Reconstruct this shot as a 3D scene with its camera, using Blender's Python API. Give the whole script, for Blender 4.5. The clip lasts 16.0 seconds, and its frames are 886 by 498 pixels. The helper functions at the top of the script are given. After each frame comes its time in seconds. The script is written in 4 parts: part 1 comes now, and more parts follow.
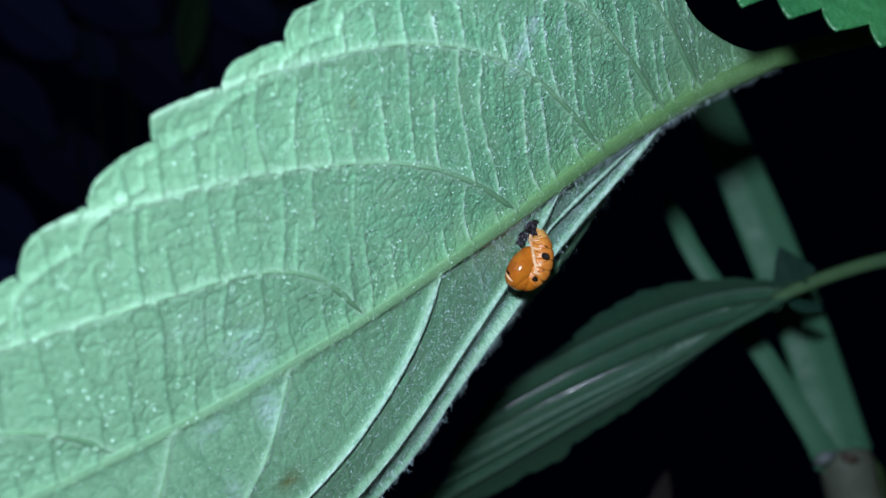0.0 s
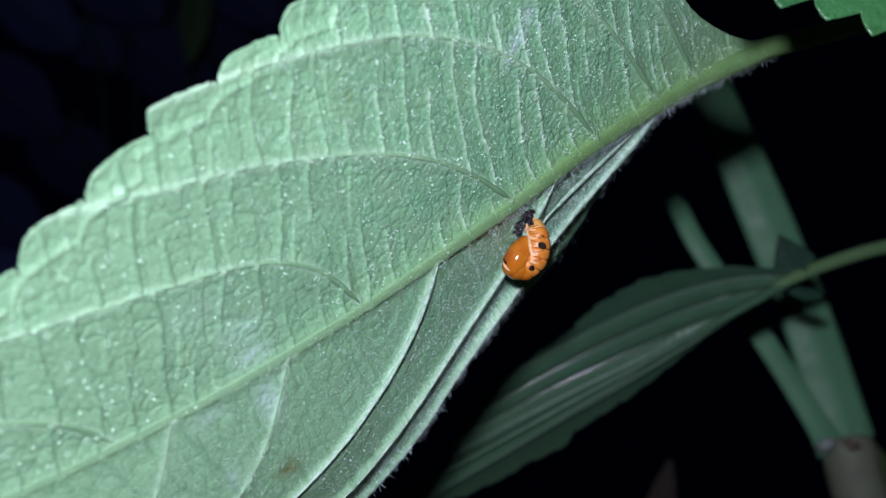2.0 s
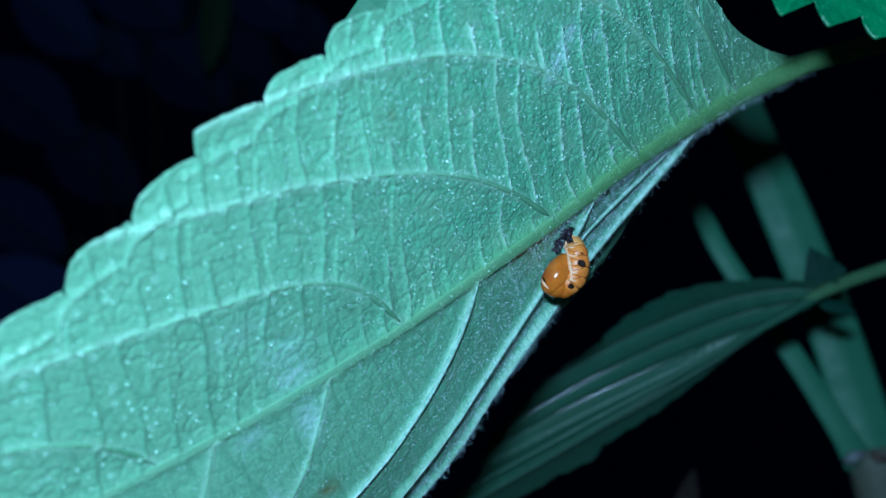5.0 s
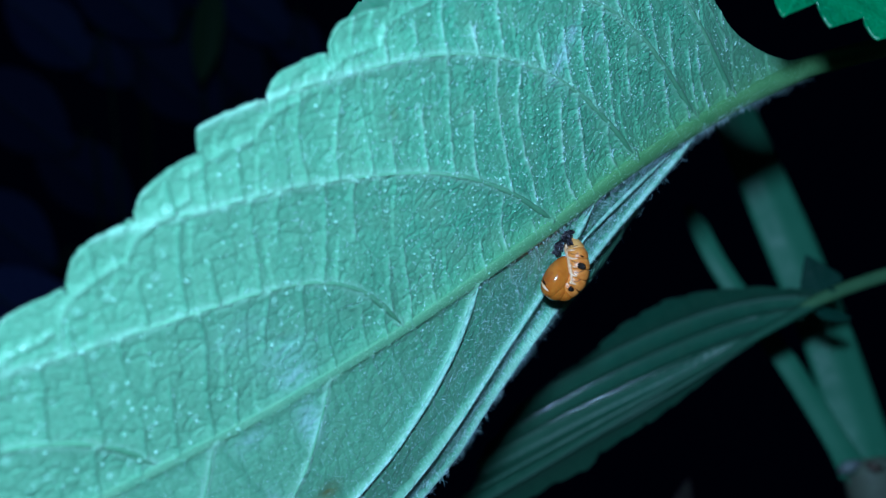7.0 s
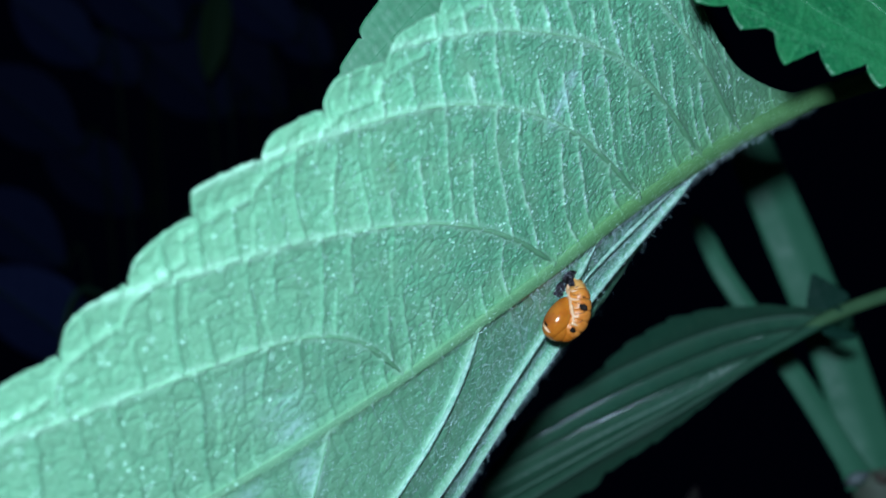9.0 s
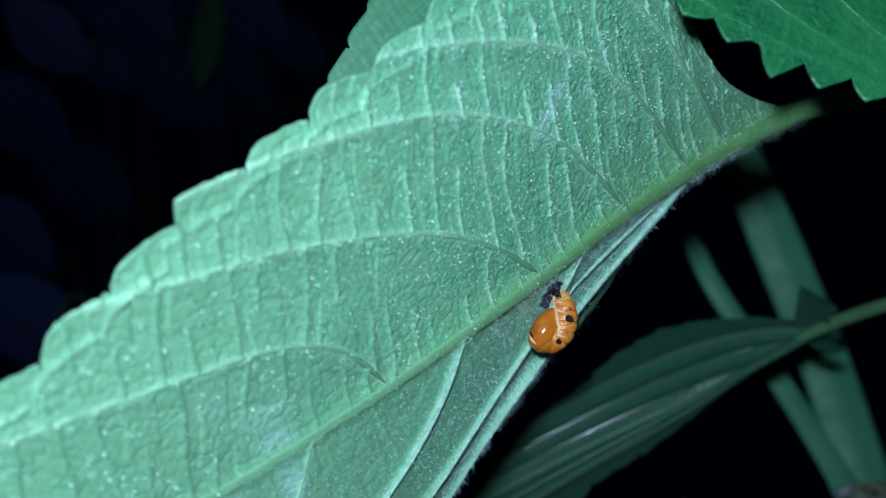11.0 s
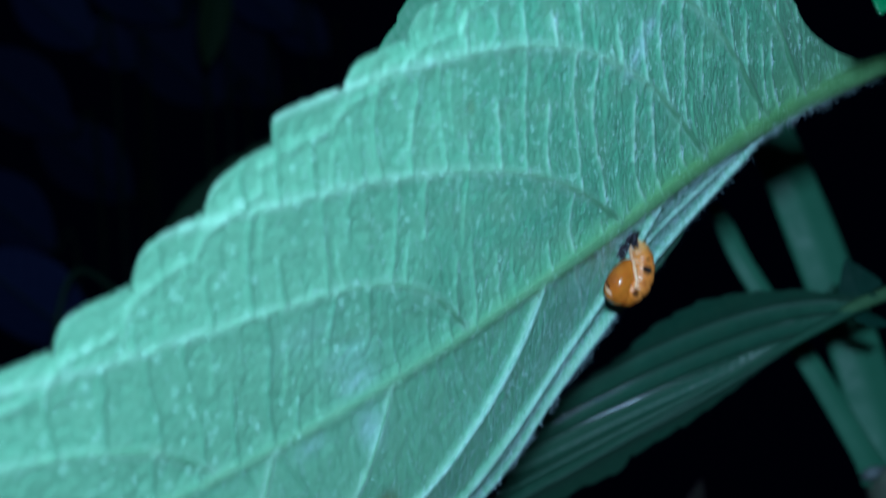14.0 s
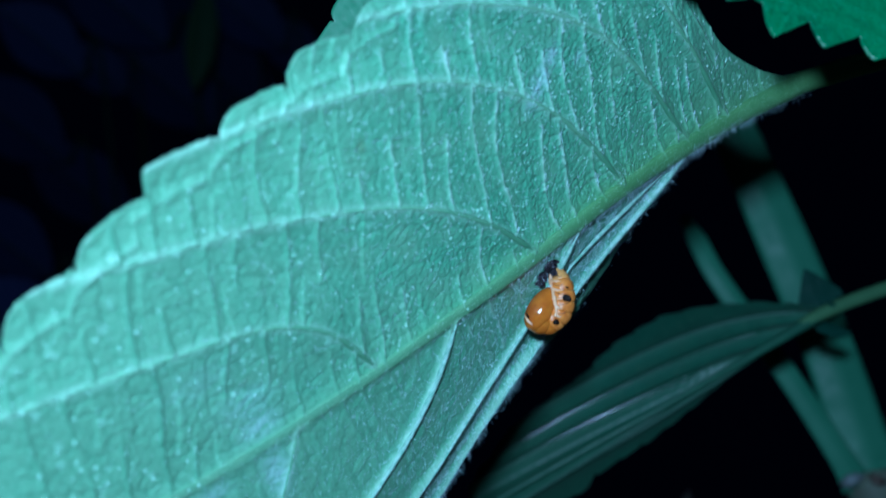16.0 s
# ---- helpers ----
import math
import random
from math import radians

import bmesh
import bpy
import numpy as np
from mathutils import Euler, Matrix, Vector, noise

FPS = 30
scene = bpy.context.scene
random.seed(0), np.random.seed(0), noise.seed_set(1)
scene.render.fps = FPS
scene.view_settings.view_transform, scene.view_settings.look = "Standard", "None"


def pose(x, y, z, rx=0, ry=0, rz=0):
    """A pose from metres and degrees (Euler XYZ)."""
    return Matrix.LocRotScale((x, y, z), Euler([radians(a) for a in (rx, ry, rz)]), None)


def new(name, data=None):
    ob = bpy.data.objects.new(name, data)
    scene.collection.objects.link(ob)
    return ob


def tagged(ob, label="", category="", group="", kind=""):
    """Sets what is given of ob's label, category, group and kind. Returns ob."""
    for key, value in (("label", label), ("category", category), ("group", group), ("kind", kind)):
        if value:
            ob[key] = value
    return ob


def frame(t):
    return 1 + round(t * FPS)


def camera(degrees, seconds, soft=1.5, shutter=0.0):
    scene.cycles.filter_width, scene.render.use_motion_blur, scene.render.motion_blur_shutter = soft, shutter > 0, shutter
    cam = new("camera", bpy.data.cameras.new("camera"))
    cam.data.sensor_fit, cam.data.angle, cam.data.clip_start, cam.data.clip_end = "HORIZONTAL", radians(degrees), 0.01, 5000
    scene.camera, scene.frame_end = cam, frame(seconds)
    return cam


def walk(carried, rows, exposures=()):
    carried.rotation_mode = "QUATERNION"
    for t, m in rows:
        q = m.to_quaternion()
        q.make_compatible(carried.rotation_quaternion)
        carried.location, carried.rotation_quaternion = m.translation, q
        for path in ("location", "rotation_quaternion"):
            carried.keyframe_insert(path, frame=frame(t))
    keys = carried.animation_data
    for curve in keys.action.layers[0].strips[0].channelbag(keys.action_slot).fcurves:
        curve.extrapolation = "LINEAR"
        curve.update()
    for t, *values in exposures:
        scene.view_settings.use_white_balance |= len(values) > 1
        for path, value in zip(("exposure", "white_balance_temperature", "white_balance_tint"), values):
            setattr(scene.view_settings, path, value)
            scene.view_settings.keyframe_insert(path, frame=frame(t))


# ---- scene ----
cam = camera(38.1, 16.0, soft=1.4, shutter=0.55)
EYE, TILT = 0.45, 12.0
# view space: right, up and ahead of the first eye, in millimetres
BASE = pose(0, 0, EYE, 90 + TILT, 0, 0)
# seconds, eye's right, up, back in mm, turn about right, up, back in degrees
ROWS = [
    (0.0, 0.05, -0.05, 0.03, -0.00, -0.00, -0.00),
    (0.5, -0.41, 0.54, 0.92, 0.36, 0.04, -0.33),
    (1.0, 0.39, 0.65, 1.37, 0.05, 0.21, -0.23),
    (1.5, -0.12, 0.50, 1.60, -0.10, 0.38, -0.23),
    (2.0, 0.92, -0.01, 1.13, -0.47, 0.27, -0.34),
    (2.5, -1.18, 0.54, 1.95, -0.47, 0.59, -0.32),
    (3.0, 2.00, 1.73, -1.54, -0.64, 0.80, -0.11),
    (3.5, -1.18, 2.52, 0.31, -0.40, 0.99, -0.16),
    (4.0, -0.71, 1.45, 0.50, -0.73, 1.13, 0.18),
    (4.2, -1.50, 1.79, 1.40, -0.51, 1.26, -0.21),
    (6.3, -1.30, 0.18, -1.99, 0.00, 0.60, 0.09),
    (6.5, -1.84, 0.44, -1.56, 0.40, 0.84, 0.24),
    (7.0, -2.25, 0.21, -0.11, 0.33, 0.56, -0.08),
    (7.5, -1.42, 1.25, 0.43, 0.39, 0.78, -0.28),
    (7.9, -4.81, -0.06, 0.88, -0.08, 1.40, 0.37),
    (8.0, -3.75, 1.83, 1.52, 0.18, 1.54, 0.37),
    (8.1, -2.63, 2.65, 1.17, 0.17, 0.96, -0.01),
    (8.4, -4.19, 4.68, 0.67, 0.84, 0.76, -0.36),
    (8.5, -1.85, 5.97, -0.42, 0.89, 0.85, -0.74),
    (8.6, -0.82, 7.16, -1.46, 0.64, 0.51, -0.27),
    (9.0, -1.43, 5.18, -0.94, -0.08, 0.96, -0.28),
    (9.5, -2.71, 3.56, 0.06, -0.67, 1.35, -0.54),
    (10.0, -1.03, -0.80, 0.34, -0.43, 0.64, -1.06),
    (10.2, -0.11, 5.70, -0.12, 0.21, 0.97, -0.31),
    (12.3, -2.44, 3.99, -3.25, 0.41, 0.26, 0.06),
    (12.5, -1.96, 3.95, -2.97, 0.38, 0.21, -0.05),
    (13.0, 0.13, 3.12, -3.66, 0.30, -0.24, 0.12),
    (13.5, -1.77, 0.89, -4.01, -0.31, -0.06, 0.80),
    (13.9, -6.89, -0.95, -4.32, -0.33, 0.53, 1.20),
    (14.0, -8.45, 1.06, -5.56, -0.12, 0.34, 1.17),
    (14.1, -7.32, 2.84, -6.22, 0.02, 0.34, 1.14),
    (14.4, -7.41, 4.92, -4.31, 0.70, 0.17, 0.69),
    (14.5, -5.80, 4.77, -3.49, 0.69, 0.05, 0.64),
    (14.6, -4.65, 3.83, -2.49, 0.58, 0.26, 0.65),
    (15.0, -3.49, 2.73, -2.75, -0.00, 0.14, 0.19),
    (15.5, -1.55, 1.28, -6.85, -0.41, 0.54, 0.33),
    (16.0, -0.11, 3.24, -6.47, 0.35, 0.59, -0.83),
]
# the white balance of the filming phone drifts: seconds, stops, kelvin, tint
WHITE = [
    (0, 0.00, 6400, 12), (0.5, -0.06, 5600, 4), (1, -0.00, 6100, 12), (1.5, 0.03, 6700, 24), (2, 0.05, 6950, 28),
    (2.5, -0.02, 7000, 28), (3, 0.04, 5750, 8), (3.5, -0.11, 5300, 0), (4, -0.12, 5050, -4), (6.5, -0.20, 4650, -4),
    (7, -0.17, 4650, -4), (7.5, -0.17, 4650, -4), (8, -0.20, 4700, -4), (8.5, -0.01, 5450, 0), (9, 0.06, 5700, 0),
    (9.5, -0.05, 5500, -4), (10, 0.03, 7150, 8), (10.2, 0.0, 6900, 5), (12.3, -0.13, 4900, -4), (12.5, -0.13, 4900, -4), (13, -0.15, 4500, -8), (13.5, -0.10, 4850, -4),
    (14, -0.31, 4900, -4), (14.5, -0.29, 4650, -4), (15, -0.17, 4450, -4), (15.5, -0.08, 4500, -4), (16, -0.23, 4500, -4),
]
walk(cam, [(t, BASE @ pose(x / 1000, y / 1000, z / 1000, rx, ry, rz)) for t, x, y, z, rx, ry, rz in ROWS], WHITE)
cam.data.dof.use_dof = True
cam.data.dof.focus_distance = 0.126
cam.data.dof.aperture_fstop = 37.0


# ---- world and light ----
def make_world():
    w = bpy.data.worlds.new("night")
    w.use_nodes = True
    bg = w.node_tree.nodes["Background"]
    bg.inputs["Color"].default_value = (0.06, 0.13, 0.6, 1)
    bg.inputs["Strength"].default_value = 0.002
    scene.world = w


def make_torch():
    """The torch of the phone that films, just above its lens and to its left."""
    data = bpy.data.lights.new("torch", "POINT")
    data.energy = 0.95
    data.shadow_soft_size = 0.0035
    data.color = (0.84, 1.0, 1.16)
    ob = new("torch", data)
    ob.matrix_world = BASE @ pose(-0.0035, 0.0175, 0.002)
    return ob


make_world()
make_torch()


# ---- materials ----
class Nodes:
    def __init__(self, name, **values):
        self.mat = bpy.data.materials.new(name)
        self.mat.use_nodes = True
        self.tree = self.mat.node_tree
        self.bsdf = self.tree.nodes["Principled BSDF"]
        for key, value in values.items():
            self.set(self.bsdf, key.replace("_", " "), value)
        self.coord = self.add("ShaderNodeTexCoord").outputs["Object"]

    def set(self, node, key, value):
        node.inputs[key].default_value = (*value, 1) if isinstance(value, tuple) else value

    def add(self, kind, **values):
        node = self.tree.nodes.new(kind)
        for key, value in values.items():
            self.set(node, key.replace("_", " "), value)
        return node

    def join(self, a, b):
        self.tree.links.new(a, b)

    def noise(self, scale, detail=3.0, rough=0.55, stretch=None):
        node = self.add("ShaderNodeTexNoise", Scale=scale, Detail=detail, Roughness=rough)
        if stretch:
            m = self.add("ShaderNodeMapping")
            m.inputs["Scale"].default_value = stretch
            self.join(self.coord, m.inputs["Vector"])
            self.join(m.outputs["Vector"], node.inputs["Vector"])
        else:
            self.join(self.coord, node.inputs["Vector"])
        return node.outputs["Fac"]

    def attribute(self, name):
        node = self.add("ShaderNodeAttribute")
        node.attribute_name = name
        return node.outputs["Fac"]

    def ramp(self, fac, low, high, to_low=0.0, to_high=1.0):
        node = self.add("ShaderNodeMapRange")
        for key, value in zip(("From Min", "From Max", "To Min", "To Max"), (low, high, to_low, to_high)):
            node.inputs[key].default_value = value
        self.join(fac, node.inputs["Value"])
        return node.outputs["Result"]

    def mix(self, fac, a, b):
        node = self.add("ShaderNodeMix")
        node.data_type = "RGBA"
        self.join(fac, node.inputs[0])
        for k, c in ((6, a), (7, b)):
            if isinstance(c, tuple):
                node.inputs[k].default_value = (*c, 1)
            else:
                self.join(c, node.inputs[k])
        return node.outputs[2]

    def colour(self, out):
        self.join(out, self.bsdf.inputs["Base Color"])

    def bump(self, fac, depth, under=None):
        node = self.add("ShaderNodeBump", Strength=1.0, Distance=depth)
        self.join(fac, node.inputs["Height"])
        if under:
            self.join(under, node.inputs["Normal"])
        self.join(node.outputs["Normal"], self.bsdf.inputs["Normal"])
        return node.outputs["Normal"]


def leaf_material(name, green, deep, vein, gloss=(0.38, 0.62), sheen=0.0, grain=0.00006, net=0.3):
    """Leaf skin: two greens, paler veins and pale or brown stains by attribute, a fine net of veinlets, grain and gloss."""
    n = Nodes(name, Sheen_Weight=sheen, Sheen_Roughness=0.4)
    along = n.add("ShaderNodeAttribute")
    along.attribute_name = "sv"
    wander = n.add("ShaderNodeTexNoise", Scale=1.3, Detail=2.0)
    n.join(along.outputs["Vector"], wander.inputs["Vector"])
    shift = n.add("ShaderNodeVectorMath")
    shift.operation = "MULTIPLY_ADD"
    n.join(wander.outputs["Color"], shift.inputs[0])
    shift.inputs[1].default_value = (0.5, 0.5, 0.0)
    n.join(along.outputs["Vector"], shift.inputs[2])

    def veinlets(scale):
        cell = n.add("ShaderNodeTexVoronoi", Scale=scale)
        cell.feature, cell.voronoi_dimensions = "DISTANCE_TO_EDGE", "2D"
        n.join(shift.outputs["Vector"], cell.inputs["Vector"])
        return cell.outputs["Distance"]

    def scaled(fac, other):
        node = n.add("ShaderNodeMath")
        node.operation = "MULTIPLY"
        n.join(fac, node.inputs[0])
        n.join(other, node.inputs[1])
        return node.outputs[0]

    fine, coarse = veinlets(1.9), veinlets(0.72)
    c = n.mix(n.ramp(n.noise(160, 4), 0.35, 0.7), green, deep)
    c = n.mix(n.ramp(n.noise(1500, 3), 0.45, 0.75, 0.0, 0.4), c, tuple(min(1, x * 1.3) for x in green))
    c = n.mix(n.ramp(n.noise(45, 3), 0.42, 0.72, 0.0, 0.3), c, (green[0] * 1.25, green[1] * 1.06, green[2] * 0.9))
    pebble = n.add("ShaderNodeTexVoronoi", Scale=2.5)
    pebble.feature, pebble.voronoi_dimensions = "SMOOTH_F1", "2D"
    n.join(shift.outputs["Vector"], pebble.inputs["Vector"])
    pebble = scaled(n.ramp(pebble.outputs["Distance"], 0.1, 0.75), n.attribute("grain"))
    c = n.mix(n.ramp(n.attribute("grain"), 0.7, 0.05, 0.0, 0.8), c, (green[0] * 1.1, green[1] * 0.88, green[2] * 0.88))
    # hollows between the pebbles: shade put into the colour where the bump sinks
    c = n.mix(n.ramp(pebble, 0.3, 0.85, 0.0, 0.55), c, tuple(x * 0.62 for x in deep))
    c = n.mix(n.ramp(fine, 0.12, 0.0, 0.0, net), c, tuple(0.5 * (a + b) for a, b in zip(green, vein)))
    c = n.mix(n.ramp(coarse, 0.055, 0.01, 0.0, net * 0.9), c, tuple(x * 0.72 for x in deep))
    c = n.mix(n.ramp(n.attribute("vein"), 0.0, 1.0, 0.0, 0.85), c, vein)
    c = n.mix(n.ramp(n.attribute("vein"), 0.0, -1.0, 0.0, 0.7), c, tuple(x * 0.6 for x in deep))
    c = n.mix(n.attribute("rib"), c, (0.155, 0.31, 0.125))
    c = n.mix(n.attribute("chalk"), c, (0.44, 0.60, 0.59))
    c = n.mix(n.attribute("blemish"), c, (0.11, 0.115, 0.035))
    n.colour(c)
    n.join(n.ramp(n.noise(2600, 2), 0.35, 0.65, *gloss), n.bsdf.inputs["Roughness"])

    first = n.bump(n.noise(700, 3), grain * 0.12)
    first = n.bump(scaled(n.ramp(fine, 0.0, 0.2, 1.0, 0.0), n.attribute("grain")), grain * 0.22, first)
    first = n.bump(n.ramp(coarse, 0.0, 0.12), grain * 0.2, first)
    first = n.bump(pebble, -grain * 0.55, first)
    n.bump(scaled(n.noise(3600, 3), n.attribute("grain")), grain * 0.6, first)
    return n.mat


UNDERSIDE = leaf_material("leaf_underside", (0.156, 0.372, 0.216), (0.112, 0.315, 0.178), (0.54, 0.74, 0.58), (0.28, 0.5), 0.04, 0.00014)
UPPER = leaf_material("leaf_upper", (0.024, 0.132, 0.044), (0.012, 0.085, 0.032), (0.03, 0.145, 0.052), (0.25, 0.5), 0.0, 0.00007)
DARK_LEAF = leaf_material("leaf_dark", (0.046, 0.14, 0.084), (0.034, 0.11, 0.066), (0.085, 0.17, 0.10), (0.38, 0.55), 0.05, 0.00005)
FAR_LEAF = leaf_material("leaf_far", (0.08, 0.20, 0.10), (0.05, 0.14, 0.07), (0.10, 0.22, 0.11), (0.5, 0.7))
FAR_BROWN = leaf_material("leaf_far_brown", (0.04, 0.027, 0.025), (0.028, 0.02, 0.018), (0.16, 0.11, 0.08), (0.5, 0.7))
# blue is the night haze painted into the leaf colour, not a leaf's own
FAR_HAZE = leaf_material("leaf_far_haze", (0.08, 0.13, 0.46), (0.05, 0.08, 0.30), (0.08, 0.11, 0.38), (0.5, 0.7))


def simple(name, a, b, scale=400.0, rough=(0.4, 0.6), relief=0.00003, stretch=None, **values):
    n = Nodes(name, **values)
    f = n.noise(scale, 4, 0.6, stretch)
    n.colour(n.mix(n.ramp(f, 0.3, 0.7), a, b))
    n.join(n.ramp(n.noise(scale * 4, 2), 0.3, 0.7, *rough), n.bsdf.inputs["Roughness"])
    n.bump(n.noise(scale * 3, 3, 0.6, stretch), relief)
    return n.mat


RIB = simple("leaf_rib", (0.15, 0.295, 0.11), (0.115, 0.245, 0.09), 400, (0.4, 0.6), 0.00003)


def midrib_material():
    """Yellow-green at the stalk, fading to the leaf's own green."""
    n = Nodes("leaf_midrib")
    base = n.mix(n.ramp(n.noise(400, 4), 0.3, 0.7), (0.15, 0.295, 0.11), (0.115, 0.245, 0.09))
    tip = n.mix(n.ramp(n.noise(400, 4), 0.3, 0.7), (0.22, 0.41, 0.235), (0.175, 0.36, 0.205))
    n.colour(n.mix(n.attribute("base"), tip, base))
    n.join(n.ramp(n.noise(1600, 2), 0.3, 0.7, 0.4, 0.6), n.bsdf.inputs["Roughness"])
    n.bump(n.noise(1100, 3), 0.00004)
    return n.mat


MIDRIB = midrib_material()
STALK = simple("leaf_stalk", (0.115, 0.225, 0.10), (0.09, 0.185, 0.085), 300, (0.4, 0.55))


def vein_material():
    """Side vein: dull dark green where it leaves the midrib, paler towards the margin."""
    n = Nodes("leaf_vein")
    start = n.mix(n.ramp(n.noise(500, 3), 0.3, 0.7), (0.135, 0.285, 0.15), (0.105, 0.24, 0.125))
    rest = n.mix(n.ramp(n.noise(500, 3), 0.3, 0.7), (0.24, 0.44, 0.26), (0.18, 0.37, 0.21))
    n.colour(n.mix(n.attribute("base"), rest, start))
    n.join(n.ramp(n.noise(1600, 2), 0.3, 0.7, 0.4, 0.6), n.bsdf.inputs["Roughness"])
    n.bump(n.noise(1800, 3), 0.00008)
    return n.mat


VEIN = vein_material()
PALE_VEIN = simple("pale_vein", (0.50, 0.67, 0.58), (0.18, 0.38, 0.25), 1600, (0.25, 0.42), 0.00022)
MID_LEAF = leaf_material("leaf_mid", (0.07, 0.24, 0.12), (0.05, 0.19, 0.09), (0.10, 0.29, 0.15), (0.4, 0.6), 0.1, 0.00002, 0.05)
MID_VEIN = simple("mid_vein", (0.075, 0.25, 0.115), (0.055, 0.20, 0.09), 500, (0.35, 0.5))
STIPULE = simple("stipule_skin", (0.016, 0.06, 0.04), (0.012, 0.045, 0.03), 120, (0.5, 0.65), 0.00001, Specular_IOR_Level=0.2)
DARK_VEIN = simple("dark_vein", (0.045, 0.115, 0.07), (0.034, 0.095, 0.055), 600, (0.13, 0.24), 0.00002, Specular_IOR_Level=1.0)
DULL_VEIN = simple("dull_vein", (0.05, 0.12, 0.075), (0.038, 0.10, 0.06), 600, (0.5, 0.65), 0.00002)
DARK_RIB = simple("dark_rib", (0.052, 0.14, 0.08), (0.04, 0.11, 0.065), 500, (0.4, 0.55))
UPPER_VEIN = simple("upper_vein", (0.026, 0.138, 0.048), (0.022, 0.12, 0.04), 500, (0.25, 0.4))
HAIR = simple("leaf_hair", (0.78, 0.90, 0.95), (0.60, 0.78, 0.82), 300, (0.25, 0.4), 0.0)
DOWN_HAIR = simple("leaf_down", (0.46, 0.66, 0.44), (0.32, 0.52, 0.30), 300, (0.3, 0.5), 0.0)
DOT = simple("leaf_dot", (0.66, 0.84, 0.76), (0.40, 0.66, 0.52), 300, (0.12, 0.25), 0.0)
GLAND = simple("leaf_gland", (0.48, 0.70, 0.56), (0.36, 0.58, 0.44), 900, (0.02, 0.05), 0.0, Specular_IOR_Level=1.0)
GRASS = simple("grass_blade", (0.135, 0.38, 0.22), (0.10, 0.31, 0.175), 60, (0.45, 0.6), 0.00001, (1, 1, 0.08))
SHEATH = simple("grass_sheath", (0.24, 0.28, 0.20), (0.19, 0.20, 0.155), 250, (0.5, 0.7), 0.00008)
COLLAR = simple("grass_collar", (0.40, 0.45, 0.48), (0.26, 0.29, 0.29), 260, (0.35, 0.5), 0.00006)
JOINT = simple("grass_joint", (0.20, 0.15, 0.12), (0.12, 0.08, 0.06), 160, (0.4, 0.6), 0.0001)
STEM = simple("plant_stem", (0.12, 0.20, 0.07), (0.08, 0.15, 0.05), 200, (0.5, 0.7))
SOIL = simple("soil", (0.045, 0.034, 0.025), (0.02, 0.016, 0.012), 14, (0.8, 1.0), 0.004)
PUPA = simple("pupa_shell", (0.57, 0.18, 0.016), (0.33, 0.075, 0.007), 420, (0.1, 0.22), 0.00005, None, Subsurface_Weight=0.15, Subsurface_Scale=0.0006)
PUPA_BACK = simple("pupa_back", (0.70, 0.26, 0.045), (0.48, 0.12, 0.014), 1300, (0.25, 0.42), 0.00006)
PUPA_TAIL = simple("pupa_tail", (0.70, 0.36, 0.11), (0.55, 0.22, 0.04), 1500, (0.3, 0.45), 0.00006)
PUPA_SEAM = simple("pupa_seam", (0.84, 0.58, 0.40), (0.66, 0.30, 0.10), 1500, (0.3, 0.45), 0.00004)
PUPA_CREASE = simple("pupa_crease", (0.16, 0.05, 0.015), (0.30, 0.10, 0.02), 1500, (0.4, 0.6))
BLACK = simple("pupa_spot", (0.006, 0.003, 0.002), (0.013, 0.006, 0.003), 900, (0.5, 0.7), Specular_IOR_Level=0.08)
SKIN = simple("shed_skin", (0.05, 0.035, 0.05), (0.012, 0.01, 0.014), 1500, (0.35, 0.6), 0.00008)


# ---- building helpers ----
def thing(name, at, label, category, group="", kind=""):
    """An empty at a place of the view space, turned like it."""
    ob = new(name)
    ob.empty_display_size = 0.003
    ob.matrix_world = BASE @ pose(at[0] / 1000, at[1] / 1000, -at[2] / 1000)
    ob["at"] = tuple(float(x) for x in at)
    return tagged(ob, label, category, group, kind)


def root_of(ob):
    while ob.parent:
        ob = ob.parent
    return np.array(ob["at"])


def mesh_part(name, verts, faces, material, parent, label="", smooth=True, attributes=None, kind=""):
    """One mesh under a thing or part, its vertices given in the view space (right, up, ahead, mm)."""
    v = np.asarray(verts, float) - root_of(parent)
    v = v * (0.001, 0.001, -0.001)
    me = bpy.data.meshes.new(name)
    me.from_pydata(v.tolist(), [], faces.tolist() if isinstance(faces, np.ndarray) else faces)
    me.materials.append(material)
    if smooth:
        me.polygons.foreach_set("use_smooth", np.ones(len(me.polygons), bool))
    for key, values in (attributes or {}).items():
        values = np.asarray(values, np.float32)
        if values.ndim > 1:
            me.attributes.new(key, "FLOAT_VECTOR", "POINT").data.foreach_set("vector", values.ravel())
        else:
            me.attributes.new(key, "FLOAT", "POINT").data.foreach_set("value", values)
    ob = new(name, me)
    ob.parent = parent
    tagged(ob, label, kind=kind)
    return ob


def grid_faces(rows, cols, flip=False):
    i = np.arange(rows - 1)[:, None] * cols + np.arange(cols - 1)[None]
    f = np.stack([i, i + 1, i + cols + 1, i + cols], -1).reshape(-1, 4)
    return f[:, ::-1] if flip else f


def unit(v):
    v = np.asarray(v, float)
    return v / (np.linalg.norm(v, axis=-1, keepdims=True) + 1e-12)


